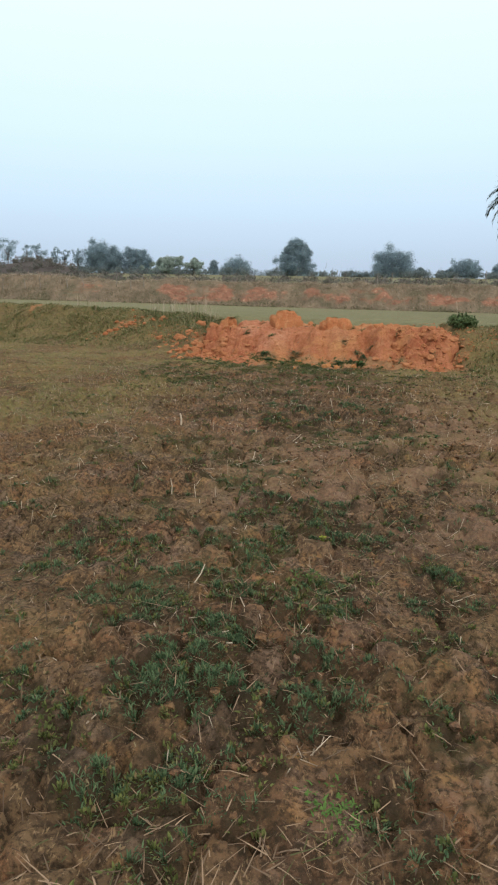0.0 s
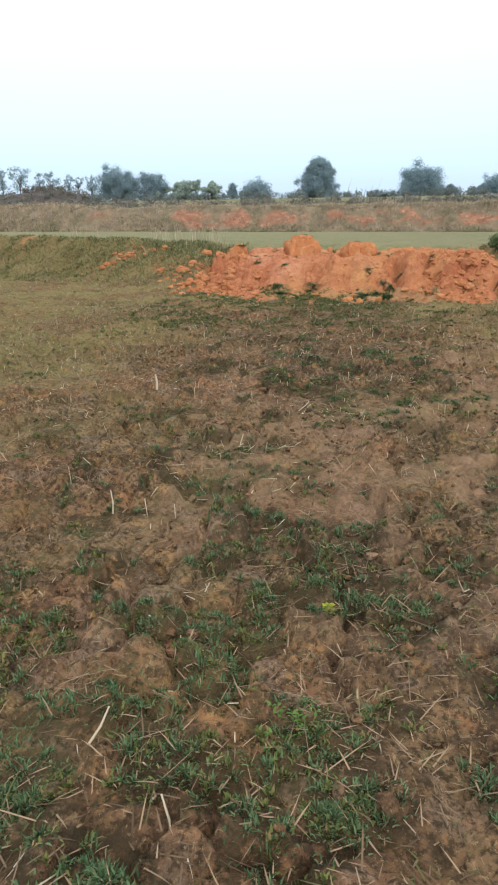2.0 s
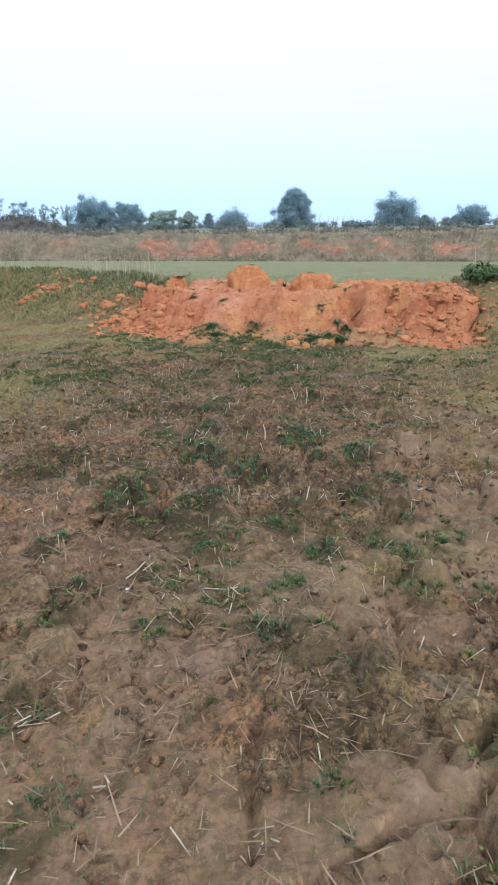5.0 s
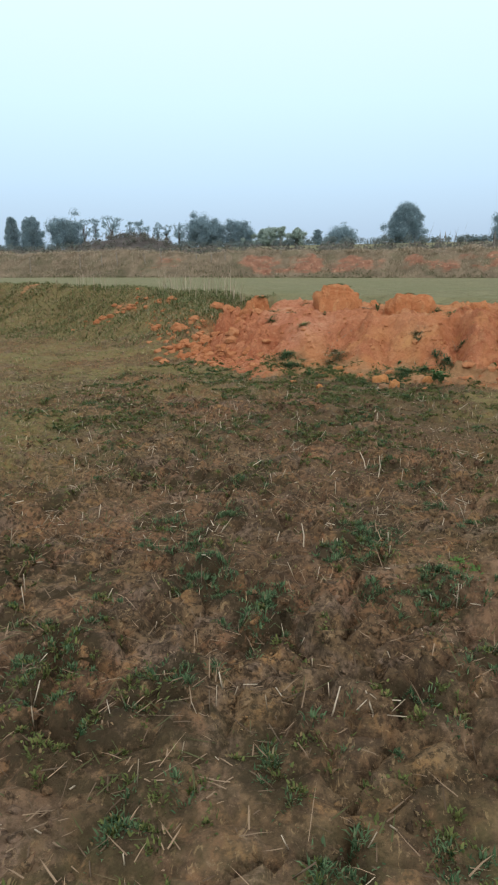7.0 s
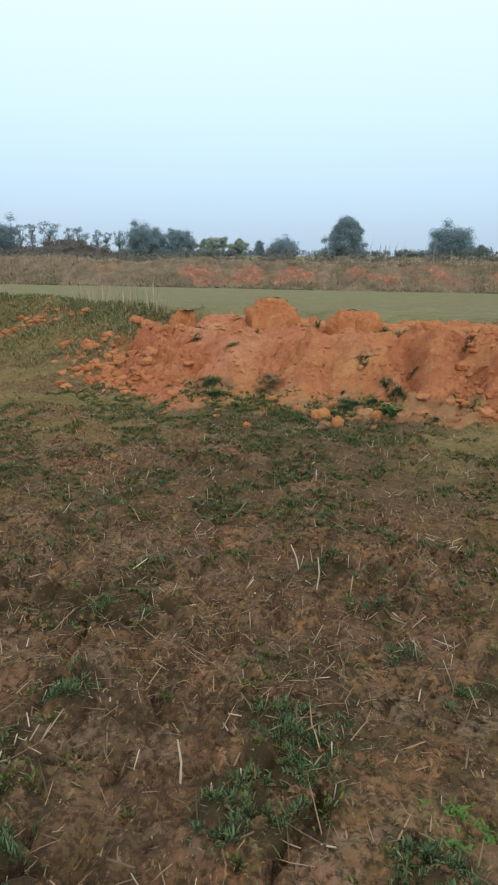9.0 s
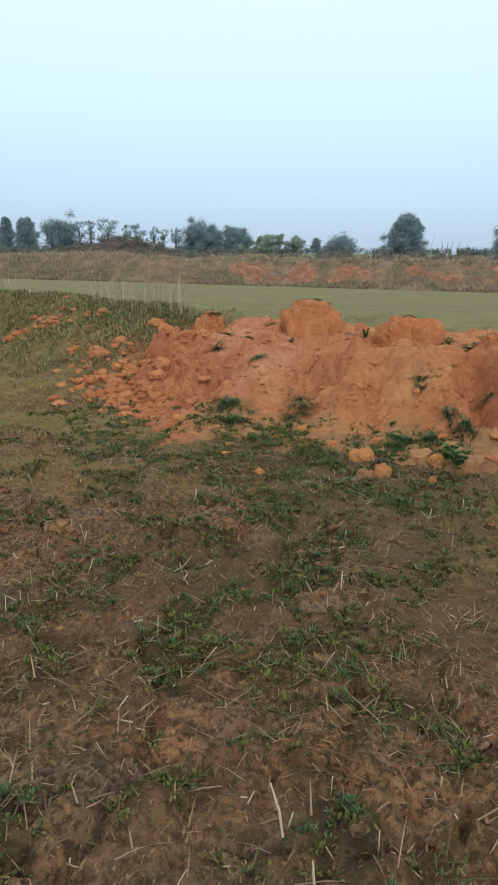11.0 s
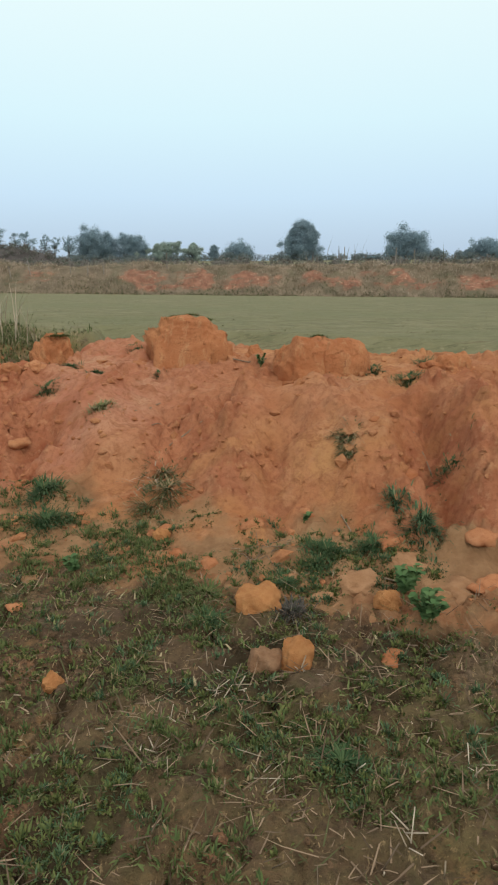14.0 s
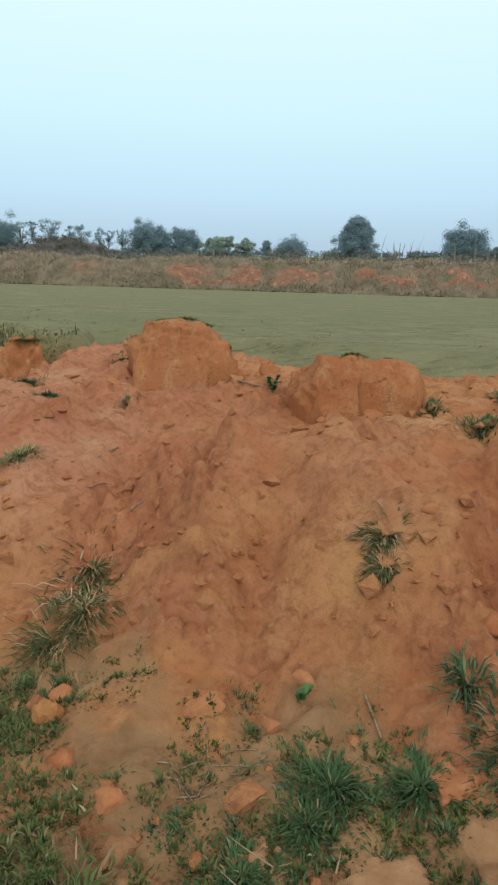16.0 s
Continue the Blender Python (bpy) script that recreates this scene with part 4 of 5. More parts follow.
# crumbs of earth, too many to count
def crumbs(name, xy, size, material, label, detail=1):
    bm = bmesh.new()
    bmesh.ops.create_icosphere(bm, subdivisions=detail, radius=0.5)
    unit = np.array([v.co for v in bm.verts])
    tri = np.array([[v.index for v in f.verts] for f in bm.faces])
    bm.free()
    n = len(xy)
    z = top_z(xy[:, 0], xy[:, 1])
    p = unit[None] * size[:, None, None] * gen.uniform(0.45, 1.3, (n, len(unit), 1)) * gen.uniform(0.7, 1.3, (n, 1, 3)) * np.array([1, 1, 0.75])
    p = p + np.concatenate([xy, z[:, None]], 1)[:, None]
    return tagged(new(name, mesh_of(name, p.reshape(-1, 3), (tri[None] + (np.arange(n) * len(unit))[:, None, None]).reshape(-1, 3), material, False)), label, "crumbs", kind="stuff")


xy = np.stack([gen.uniform(-3.0, 5.8, 9000), gen.uniform(13.4, 19.4, 9000)], 1)
near = (xy[:, 1] - crest_y(xy[:, 0])) * 0.894 + mound_edge(xy[:, 0])
xy = xy[(near > -0.3) & (near < 3.2) & ((near > 0.5) | (xy[:, 0] < 0.4) | (xy[:, 0] > 3.2) | (gen.uniform(size=len(xy)) < 0.15)) & (gen.uniform(size=len(xy)) < 0.2 + 0.8 * np.exp(-(near / 0.9) ** 2))]
crumbs("earth_crumbs", xy, gen.gamma(1.8, 0.014, len(xy)) + 0.010, red_material("crumb_earth"), "loose crumbs of red earth on the heap and its foot")
xy = np.stack([gen.uniform(-2.5, 4.5, 15000), gen.uniform(0.9, 13.2, 15000)], 1)
lumpy = smooth(0.40, 0.62, fbm(xy[:, 0], xy[:, 1], 0.5, 3, 130)) * (np.abs(xy[:, 0] - 0.12 * xy[:, 1]) < 0.9 + 0.4 * np.minimum(xy[:, 1], 6))
xy = xy[gen.uniform(size=len(xy)) < lumpy]
crumbs("soil_crumbs", xy, gen.gamma(2.2, 0.011, len(xy)) + 0.010, M_SOIL, "loose crumbs of brown soil on the field", 1)


# ---------------------------------------------------------------- grass, straw and litter of the lower field
gen = np.random.default_rng(5)


def scatter(n, x0, x1, y0, y1, weight):
    xy = np.stack([gen.uniform(x0, x1, n), gen.uniform(y0, y1, n)], 1)
    return xy[gen.uniform(size=n) < weight(xy[:, 0], xy[:, 1])]


def not_mound(x, y):
    return np.where(mound_z(x, y) > ground_z(x, y) - 0.02, 0.0, 1.0)


def foot_free(x, y):
    """Grass creeps up the foot of the heap, but not onto its upper slope."""
    d = mound_edge(x) + (y - crest_y(x)) * 0.894
    return 1 - smooth(-0.05, 0.45, d)


def seated(xy, dip=0.005):
    return np.concatenate([xy, (top_z(xy[:, 0], xy[:, 1]) - dip)[:, None]], 1)


def sprouts(xy, each, reach, length, width, lean, name, material, label, category="grass"):
    """Small tufts of blades spreading from common roots."""
    n = len(xy)
    k = np.repeat(np.arange(n), each)
    p = xy[k] + gen.normal(0, reach, (len(k), 2))
    big = gen.uniform(0.6, 1.3, n)[k]
    base = seated(p)
    m = len(k)
    me = blade_mesh(name, base, gen.uniform(0, 2 * math.pi, m), gen.uniform(*lean, m), gen.uniform(0.5, 1.15, m) * length * big, gen.uniform(0.7, 1.3, m) * width, gen.uniform(0.1, 0.9, m), material)
    return tagged(new(name, me), label, category, kind="stuff")


picked = np.array(GREEN_A + GREEN_B + GREEN_C + GREEN_D)
uphill = picked[picked[:, 1] > 14.6]
picked = picked[picked[:, 1] <= 14.6]
loose = scatter(62000, -3.0, 5.0, 0.9, 16.4, lambda x, y: np.clip(turf_noise(x, y), 0, 1) * foot_free(x, y) * (np.abs(x - 0.12 * y) < 1.1 + 0.3 * np.minimum(y, 9)))
mats = np.array(((1.25, 14.9, .20), (1.05, 15.2, .20), (0.8, 14.85, .22), (0.45, 15.1, .25), (1.3, 14.65, .18), (1.45, 14.35, .16), (1.2, 13.95, .22), (1.75, 13.6, .24), (1.4, 13.5, .26), (2.0, 13.5, .18),
                 (0.9, 13.5, .25), (1.1, 13.1, .26), (1.6, 13.1, .22), (2.3, 13.4, .22), (0.2, 15.35, .22), (0.55, 14.5, .25), (-0.2, 14.8, .3), (0.2, 14.0, .3), (-0.7, 15.6, .3), (0.1, 15.75, .22), (0.75, 15.4, .2), (1.0, 15.3, .2), (-1.2, 16.0, .3)))
mats = mats[np.repeat(np.arange(len(mats)), 75)]
mats = mats[:, :2] + gen.normal(0, 0.48, (len(mats), 2)) * mats[:, 2:]
uphill = uphill[np.repeat(np.arange(len(uphill)), 14)] + gen.normal(0, 0.055, (14 * len(uphill), 2))


def clumps(xy, radius, each, length, width, name, material, label):
    """Close clumps of fine blades, upright in the middle and leaning out at the rim."""
    n = len(xy)
    k = np.repeat(np.arange(n), each)
    m = len(k)
    az, far_out = gen.uniform(0, 2 * math.pi, m), np.abs(gen.normal(0, 0.55, m))
    p = xy[k] + np.stack([np.cos(az), np.sin(az)], 1) * (far_out * radius[k])[:, None] * gen.uniform(0.75, 1.25, (m, 2))
    lean = np.clip(0.15 + 0.75 * far_out + gen.normal(0, 0.25, m), 0.05, 1.5)
    size = gen.uniform(0.7, 1.25, n)[k]
    me = blade_mesh(name, seated(p), az + gen.normal(0, 0.7, m), lean, gen.uniform(0.45, 1.1, m) * length * size, gen.uniform(0.7, 1.3, m) * width, gen.uniform(0.1, 1.0, m), material)
    return tagged(new(name, me), label, "grass", kind="stuff")


near_picks = np.concatenate([picked + gen.normal(0, reach, picked.shape) for reach in (0.02, 0.04, 0.05, 0.06, 0.07, 0.08, 0.10, 0.12)])
mats_near = np.array(GREEN_E)[np.repeat(np.arange(len(GREEN_E)), 9)]
mats_near = mats_near + gen.normal(0, 0.055, mats_near.shape)
near_picks = near_picks[gen.permutation(len(near_picks))]
lively = 0.35 + 0.55 * smooth(0.9, 0.1, loose[:, 0]) * (1 - smooth(3.6, 5.0, loose[:, 1])) + 0.95 * smooth(10.2, 11.5, loose[:, 1])
seeds = loose[gen.uniform(size=len(loose)) < 0.8 * lively]
blue = gen.uniform(size=len(seeds)) < np.where(seeds[:, 1] < 6.0, 0.55, 0.22)
teal = np.concatenate([near_picks[::2], mats_near, seeds[blue]])
clumps(teal, gen.uniform(0.030, 0.066, len(teal)), 46, 0.031, 0.0054, "field_grass", M_GRASS, "short bluish green grass clumps sprouting through the soil")
clumps(np.concatenate([near_picks[1::2], seeds[~blue]]), gen.uniform(0.028, 0.060, len(near_picks[1::2]) + int((~blue).sum())), 34, 0.024, 0.0086, "mat_grass", M_MAT, "low matted olive green grass creeping in patches over the soil")
bitty = scatter(58000, -4.0, 5.5, 2.5, 15.0, lambda x, y: (0.03 + 0.70 * smooth(8.0, 11.0, y)) * (0.12 + 0.88 * smooth(0.47, 0.58, fbm(x, y, 0.35, 3, 145))) * not_mound(x, y) * (np.abs(x - 0.12 * y) < 0.9 + 0.38 * y))
sprouts(bitty, 5, 0.022, 0.024, 0.0058, (0.4, 1.4), "creeping_grass", M_CREEP, "small olive sprigs of creeping grass strewn over the stubble")
far = scatter(15000, -10.0, 8.0, 7.5, 21.0, lambda x, y: (0.35 + 0.5 * smooth(-1, -4, x) + 0.3 * smooth(3, 5, x)) * not_mound(x, y) * (y < crest_y(x) - 1.2) * np.where(np.abs(x - 0.12 * y) < 2.2, smooth(13.0, 15.0, y), 1.0))
sprouts(far, 7, 0.05, 0.05, 0.009, (0.4, 1.3), "thin_grass", M_BUND, "thin olive grass over the farther field")
foot = np.concatenate([mats[::3], uphill[::3]])
clumps(foot, gen.uniform(0.04, 0.085, len(foot)), 40, 0.034, 0.0066, "foot_grass", M_FOOT, "dense dark green grass clumps at the foot of the heap")
clover = np.array((0.31, 1.71)) + gen.normal(0, 0.05, (20, 2))
clover = np.concatenate([clover, np.array((0.33, 3.29)) + gen.normal(0, 0.05, (14, 2)), np.array((1.98, 9.05)) + gen.normal(0, 0.05, (16, 2))])
sprouts(clover, 14, 0.02, 0.026, 0.009, (0.5, 1.4), "clover", M_LIME, "bright green low clover patch on the soil", "clover")

# dead grass lying flat
lit = scatter(85000, -3.4, 5.0, 0.9, 14.8, lambda x, y: (0.25 + 0.75 * smooth(0.35, 0.65, fbm(x, y, 0.7, 3, 150))) * not_mound(x, y) * (1 - 0.6 * smooth(0.4, 1.4, x - 0.12 * y) * smooth(4, 6, y)))
n = len(lit)
me = blade_mesh("dead_grass", seated(lit, -0.004), gen.uniform(0, 6.283, n), gen.uniform(1.0, 1.65, n), gen.gamma(3.0, 0.018, n) + 0.015, gen.uniform(0.0025, 0.006, n), gen.uniform(-0.2, 0.3, n), M_LITTER)
tagged(new("dead_grass", me), "dead brown grass blades lying over the soil", "dead grass", kind="stuff")


# straw: fallen stalks, and stubble that still stands
def straws(xy, lean, length, radius, name, label):
    n = len(xy)
    a = seated(xy, -0.004)
    az, tilt = gen.uniform(0, 6.283, n), gen.uniform(*lean, n)
    d = np.stack([np.cos(az) * np.sin(tilt), np.sin(az) * np.sin(tilt), np.cos(tilt)], 1)
    b = a + d * length[:, None]
    b[:, 2] = np.maximum(b[:, 2], top_z(b[:, 0], b[:, 1]) + 0.004)
    return tagged(new(name, stick_mesh(name, a, b, radius, M_STRAW)), label, "straw", kind="stuff")


flat = scatter(5600, -3.0, 4.8, 0.9, 14.4, lambda x, y: (0.07 + 0.93 * smooth(0.50, 0.62, fbm(x, y, 0.55, 3, 160))) * not_mound(x, y) * (0.55 + 0.45 * smooth(4, 8, y)) * (1 - 0.7 * smooth(9.5, 11.5, y)))
straws(flat, (1.2, 1.57), gen.gamma(2.2, 0.013, len(flat)) + 0.014, gen.uniform(0.0016, 0.0042, len(flat)), "fallen_straw", "pale fallen straw stalks scattered on the field")
stub = scatter(1300, -3.5, 5.0, 1.2, 13.5, lambda x, y: (0.3 + 0.7 * smooth(4, 6, y)) * not_mound(x, y))
straws(stub, (0.0, 0.75), gen.uniform(0.03, 0.11, len(stub)), gen.uniform(0.0016, 0.0034, len(stub)), "rice_stubble", "short cut stubble stalks standing in the soil")

# cut rice clumps: short splayed stalks crossing one another
tufts = scatter(420, -3.0, 4.8, 1.0, 14.2, lambda x, y: (0.12 + 0.7 * smooth(0.46, 0.60, fbm(x, y, 0.8, 3, 163))) * not_mound(x, y) * (0.35 + 0.65 * smooth(4.0, 6.0, y)) * (np.abs(x - 0.12 * y) < 0.9 + 0.22 * y))
splay = np.repeat(tufts, 7, 0) + gen.normal(0, 0.028, (7 * len(tufts), 2))
straws(splay, (0.7, 1.57), gen.gamma(4.0, 0.011, len(splay)) + 0.015, gen.uniform(0.0014, 0.0034, len(splay)), "stubble_clumps", "splayed clumps of cut straw stubble on the soil")


def stalk(x, y, az, tilt, length, radius, label):
    z = top(x, y)
    d = Vector((math.cos(az) * math.sin(tilt), math.sin(az) * math.sin(tilt), math.cos(tilt)))
    o = Vector((0, 0, 0))
    bend = Vector((0.06 * length, -0.04 * length, 0.02 * length))
    me = tube_data("straw_stalk", [[(o, radius), (o + d * length * 0.5 + bend, radius * 0.95), (o + d * length, radius * 0.7)]], M_STRAW, 5)
    ob = new("straw_stalk", me)
    ob.location = (x, y, z - 0.004 + max(0, 0.004))
    return tagged(ob, label, "straw stalk", "single straw stalks")


def fallen(x, y, az, length, radius=0.0035):
    return stalk(x, y, az, 1.50, length, radius, "pale fallen straw stalk on bare soil")


stalk(-0.80, 7.42, 2.0, 0.25, 0.14, 0.012, "pale broad stub of dry stalk standing in the field")
for x, y, az, tilt, l in ((1.51, 10.69, 2.2, 0.6, 0.14), (1.60, 10.44, 1.5, 0.2, 0.16), (1.17, 9.12, 1.9, 0.35, 0.13), (0.01, 2.93, 2.0, 0.9, 0.12), (-0.60, 4.85, 1.9, 0.3, 0.13), (-0.28, 3.2, 0.9, 0.8, 0.12), (0.48, 6.9, 0.3, 0.9, 0.12)):
    stalk(x, y, az, tilt, l, 0.0042, "broken straw stalk sticking out of the soil")

# ---------------------------------------------------------------- bund: rough grass with seed stalks, beside the heap
bund = scatter(64000, -16, 9.0, 12.0, 30.0, lambda x, y: smooth(-2.9, -1.6, (y - crest_y(x)) * 0.894) * (1 - smooth(-0.1, 0.5, (y - crest_y(x)) * 0.894)) * not_mound(x, y) * np.clip(1 - 1.0 * spill_mask(x, y), 0.12, 1)
               * (0.35 + 0.65 * smooth(0.36, 0.5, fbm(x, y, 1.1, 3, 170))))
sprouts(bund, 13, 0.08, 0.090, 0.0110, (0.2, 1.35), "bund_grass", M_RIM, "rough green and tan grass on the bund")
lush = scatter(4600, -4.2, -0.7, 17.5, 22.0, lambda x, y: smooth(-1.7, -1.2, (y - crest_y(x)) * 0.894) * (1 - smooth(-0.1, 0.25, (y - crest_y(x)) * 0.894)) * smooth(-4.2, -2.6, x) * (1 - smooth(-1.25, -0.95, x)) * (0.35 + 0.65 * smooth(0.4, 0.55, fbm(x, y, 0.45, 3, 172))))
sprouts(lush, 11, 0.06, 0.115, 0.0085, (0.2, 1.35), "lush_grass", M_LUSH, "deep green overgrown grass on the bund beside the heap")
wisp = scatter(420, -3.2, -1.0, 18.6, 21.4, lambda x, y: np.exp(-((y - crest_y(x) + 0.15) / 0.3) ** 2))
n = len(wisp)
me = blade_mesh("grass_wisps", seated(wisp), gen.uniform(0, 6.283, n), gen.uniform(0.05, 0.6, n), gen.uniform(0.3, 0.72, n), np.full(n, 0.0085), gen.uniform(0.1, 0.7, n), M_DRY)
tagged(new("grass_wisps", me), "long pale grass wisps arching above the bund", "dry grass", kind="stuff")
tall = scatter(900, -9, -0.9, 18.0, 24.5, lambda x, y: np.exp(-((y - crest_y(x) + 0.1) / 0.35) ** 2) * (0.2 + 0.8 * np.exp(-((x + 5.6) / 1.3) ** 2) + 0.7 * np.exp(-((x + 1.7) / 0.6) ** 2)))
n = len(tall)
me = blade_mesh("seed_stalks", seated(tall), gen.uniform(0, 6.283, n), gen.uniform(0, 0.25, n), gen.uniform(0.25, 0.55, n), np.full(n, 0.010), gen.uniform(0.0, 0.5, n), M_DRY)
tagged(new("seed_stalks", me), "tall dry seed stalks standing on the bund", "dry grass", kind="stuff")
carpet = scatter(26000, -9, 9, 16.0, 34.0, lambda x, y: smooth(0.1, 0.7, (y - crest_y(x)) * 0.894) * (np.exp(-np.clip(y - crest_y(x), 0, 50) / 1.1) + 0.25 * np.exp(-np.clip(y - crest_y(x), 0, 50) / 6.0) * smooth(0.5, 0.62, fbm(x, y, 0.9, 3, 176))) * (0.3 + 0.7 * smooth(0.4, 0.6, fbm(x, y, 0.8, 3, 175))) * not_mound(x, y))
sprouts(carpet, 6, 0.06, 0.038, 0.009, (0.5, 1.35), "upper_grass", blade_material("upper_grass", (0.135, 0.145, 0.070), (0.225, 0.210, 0.115)), "short grass carpet of the upper field")
# ---------------------------------------------------------------- single tufts and weeds on and about the heap
def tuft(x, y, height, spread, blades, material=None, label="green grass tuft rooted in red earth", seat=None, lean=(0.35, 1.45)):
    material = material or M_TUFT
    n = int(blades * 6.0)
    height *= 0.62
    r = np.abs(gen.normal(0, spread * 0.30, n))
    a = gen.uniform(0, 6.283, n)
    p = np.stack([r * np.cos(a), r * np.sin(a), np.zeros(n)], 1)
    z0 = top(x, y)
    p[:, 2] = top_z(p[:, 0] + x, p[:, 1] + y) - z0 - 0.006
    if seat:
        z0, p[:, 2] = seat, -0.25 * r * r / max(spread, 0.05) - 0.01
    me = blade_mesh("foliage", p, a + gen.normal(0, 0.5, n), gen.uniform(*lean, n), gen.uniform(0.4, 1.05, n) * height, gen.uniform(0.0045, 0.0085, n), gen.uniform(0.3, 1.3, n), material)
    root = tagged(new("grass_tuft"), label, "grass tuft", "grass tufts about the heap")
    root.location = (x, y, z0)
    tagged(part("foliage", me, root), kind="stuff")
    return root


for x, y, h, w, b in ((0.42, 15.45, .16, .24, 130), (2.09, 15.04, .13, .22, 140), (2.33, 15.03, .12, .18, 110), (1.99, 13.51, .10, .16, 120), (2.02, 14.92, .10, .2, 90), (1.86, 14.78, .09, .16, 80), (2.26, 16.92, .06, .22, 60), (2.68, 17.27, .09, .18, 70), (2.92, 16.98, .12, .22, 90), (0.22, 17.62, .10, .2, 70), (0.81, 17.48, .06, .16, 60), (-0.21, 18.25, .1, .2, 70)):
    tuft(x, y, h, w, b)
tuft(2.28, 15.70, 0.15, 0.10, 60, M_PULLED, "sparse grass trailing down red earth", None, (0.9, 1.9))
tuft(2.29, 15.84, 0.17, 0.13, 90, M_PULLED, "hanging tuft of grass and roots on the heap's slope", None, (0.9, 1.9))
for x, y in ((1.05, 16.02), (1.09, 15.86), (1.13, 15.70), (1.03, 15.62)):
    tuft(x, y, 0.19, 0.24, 85, M_PULLED, "clump of half-dry grass pulled up with the earth", None, (0.8, 1.75))
tuft(1.05, 15.90, 0.30, 0.26, 16, M_STRAW, "dry straw tangled in a clump of pulled grass", None, (1.0, 1.65))
tuft(1.87, 14.50, 0.11, 0.17, 70, M_WITHER, "withered dark grey weed beside an ochre clod", None, (0.2, 1.3))
tuft(0.34, 15.67, 0.17, 0.20, 110)
tuft(2.63, 15.10, 0.16, 0.24, 130, M_GRASS, "large bluish grass tussock at the heap's foot")
tuft(2.50, 15.28, 0.14, 0.10, 50, M_GRASS, "small upright bluish grass tuft on red earth")
tuft(1.49, 14.41, 0.11, 0.13, 60, M_TUFT, "bright green grass tuft in the mat")
tuft(1.47, 14.65, 0.11, 0.20, 70, M_FOOT, "yellowish green grass beside an ochre clod")
tuft(0.52, 16.5, 0.12, 0.18, 60, M_BUND, "sparse half-dry tuft on red earth")
for x, y in ((2.9, 15.6), (3.6, 15.9), (3.2, 17.6), (3.9, 17.0), (2.2, 18.2), (0.35, 18.9), (-0.1, 17.2), (3.4, 14.6), (4.2, 14.9)):
    tuft(x, y, 0.10, 0.2, 70)


def weed(x, y, height, stems, leaf, label, category="weed", leaves=None):
    """A leafy plant: upright stems with paired, folded leaves."""
    root = tagged(new("leafy_weed"), label, category, "leafy weeds")
    root.location = (x, y, top(x, y))
    paths, base, az, lean, ln = [], [], [], [], []
    for k in range(stems):
        a, t = gen.uniform(0, 6.283), gen.uniform(0.1, 0.75)
        d = Vector((math.cos(a) * math.sin(t), math.sin(a) * math.sin(t), math.cos(t)))
        h = height * gen.uniform(0.6, 1.05)
        paths.append([((0, 0, -0.01), 0.004), (d * h * 0.5 + Vector((0, 0, 0.02)), 0.003), (d * h, 0.0015)])
        for j in range(7):
            p = d * h * (0.25 + 0.125 * j)
            for sgn in (0, 3.14):
                base.append(p), az.append(a + 1.57 + sgn + gen.normal(0, 0.5)), lean.append(gen.uniform(0.7, 1.4)), ln.append(leaf * gen.uniform(0.6, 1.2))
    m = len(base)
    part("stem", tube_data("stem", paths, M_BUND if height < 0.2 else M_TWIG, 5), root)
    part("foliage", blade_mesh("foliage", np.array(base), np.array(az), np.array(lean), np.array(ln), np.array(ln) * 0.8, np.full(m, 0.6), leaves or M_LEAF), root)
    return root


weed(2.43, 14.66, 0.17, 11, 0.046, "small leafy green weed beside an ochre clod")
weed(2.47, 14.34, 0.14, 10, 0.044, "low leafy green weed at the foot of the heap")
weed(1.72, 17.85, 0.13, 5, 0.035, "pale leafy weed between two earth blocks")
weed(0.74, 14.88, 0.09, 7, 0.034, "small bright weed in the grass below the heap")
weed(1.98, 15.36, 0.08, 3, 0.028, "sparse weed seedling on red earth")
weed(0.50, 3.99, 0.035, 4, 0.026, "tiny lime yellow seedling with round leaves on soil", "seedling", M_LIMEY)
shell = new("shell", lump_mesh("shell", (0.022, 0.016, 0.010), 77, M_SHELL, 2, 1.0, 0.1, 0.5, 0.0, 5, 0.8))
shell.matrix_basis = pose(0.51, 6.78, top(0.51, 6.78) + 0.001, 0, 0, 35)
tagged(shell, "tiny bleached white shell lying on the soil", "shell")


def shrub(x, y, width, height, label):
    """A low bush: a few woody stems and a crown of many small leaves."""
    root = tagged(new("shrub"), label, "shrub", "shrubs by the heap")
    root.location = (x, y, top(x, y) - 0.02)
    paths, centres = [], []
    for k in range(14):
        a, r = 2.4 * k, width * 0.42 * math.sqrt((k + 0.5) / 14)
        tip = Vector((r * math.cos(a), r * math.sin(a) * 0.7, height * gen.uniform(0.45, 0.85) * (1.1 - 0.8 * r / width)))
        paths.append([((0, 0, -0.03), 0.008), (tip * 0.5 + Vector((0, 0, 0.05)), 0.006), (tip, 0.003)])
        centres += [tip, tip * 0.7]
    part("stem", tube_data("stem", paths, M_TWIG, 5), root)
    part("foliage", leaf_cloud("foliage", centres, 0.15, 1500, 0.042, M_SHRUB, gen, 0.8), root)
    return root


shrub(5.2, 16.2, 0.7, 0.36, "dark green leafy shrub at the end of the heap")
stalk(5.02, 16.2, 1.2, 0.2, 0.7, 0.006, "tall pale dry stalk standing in a shrub")


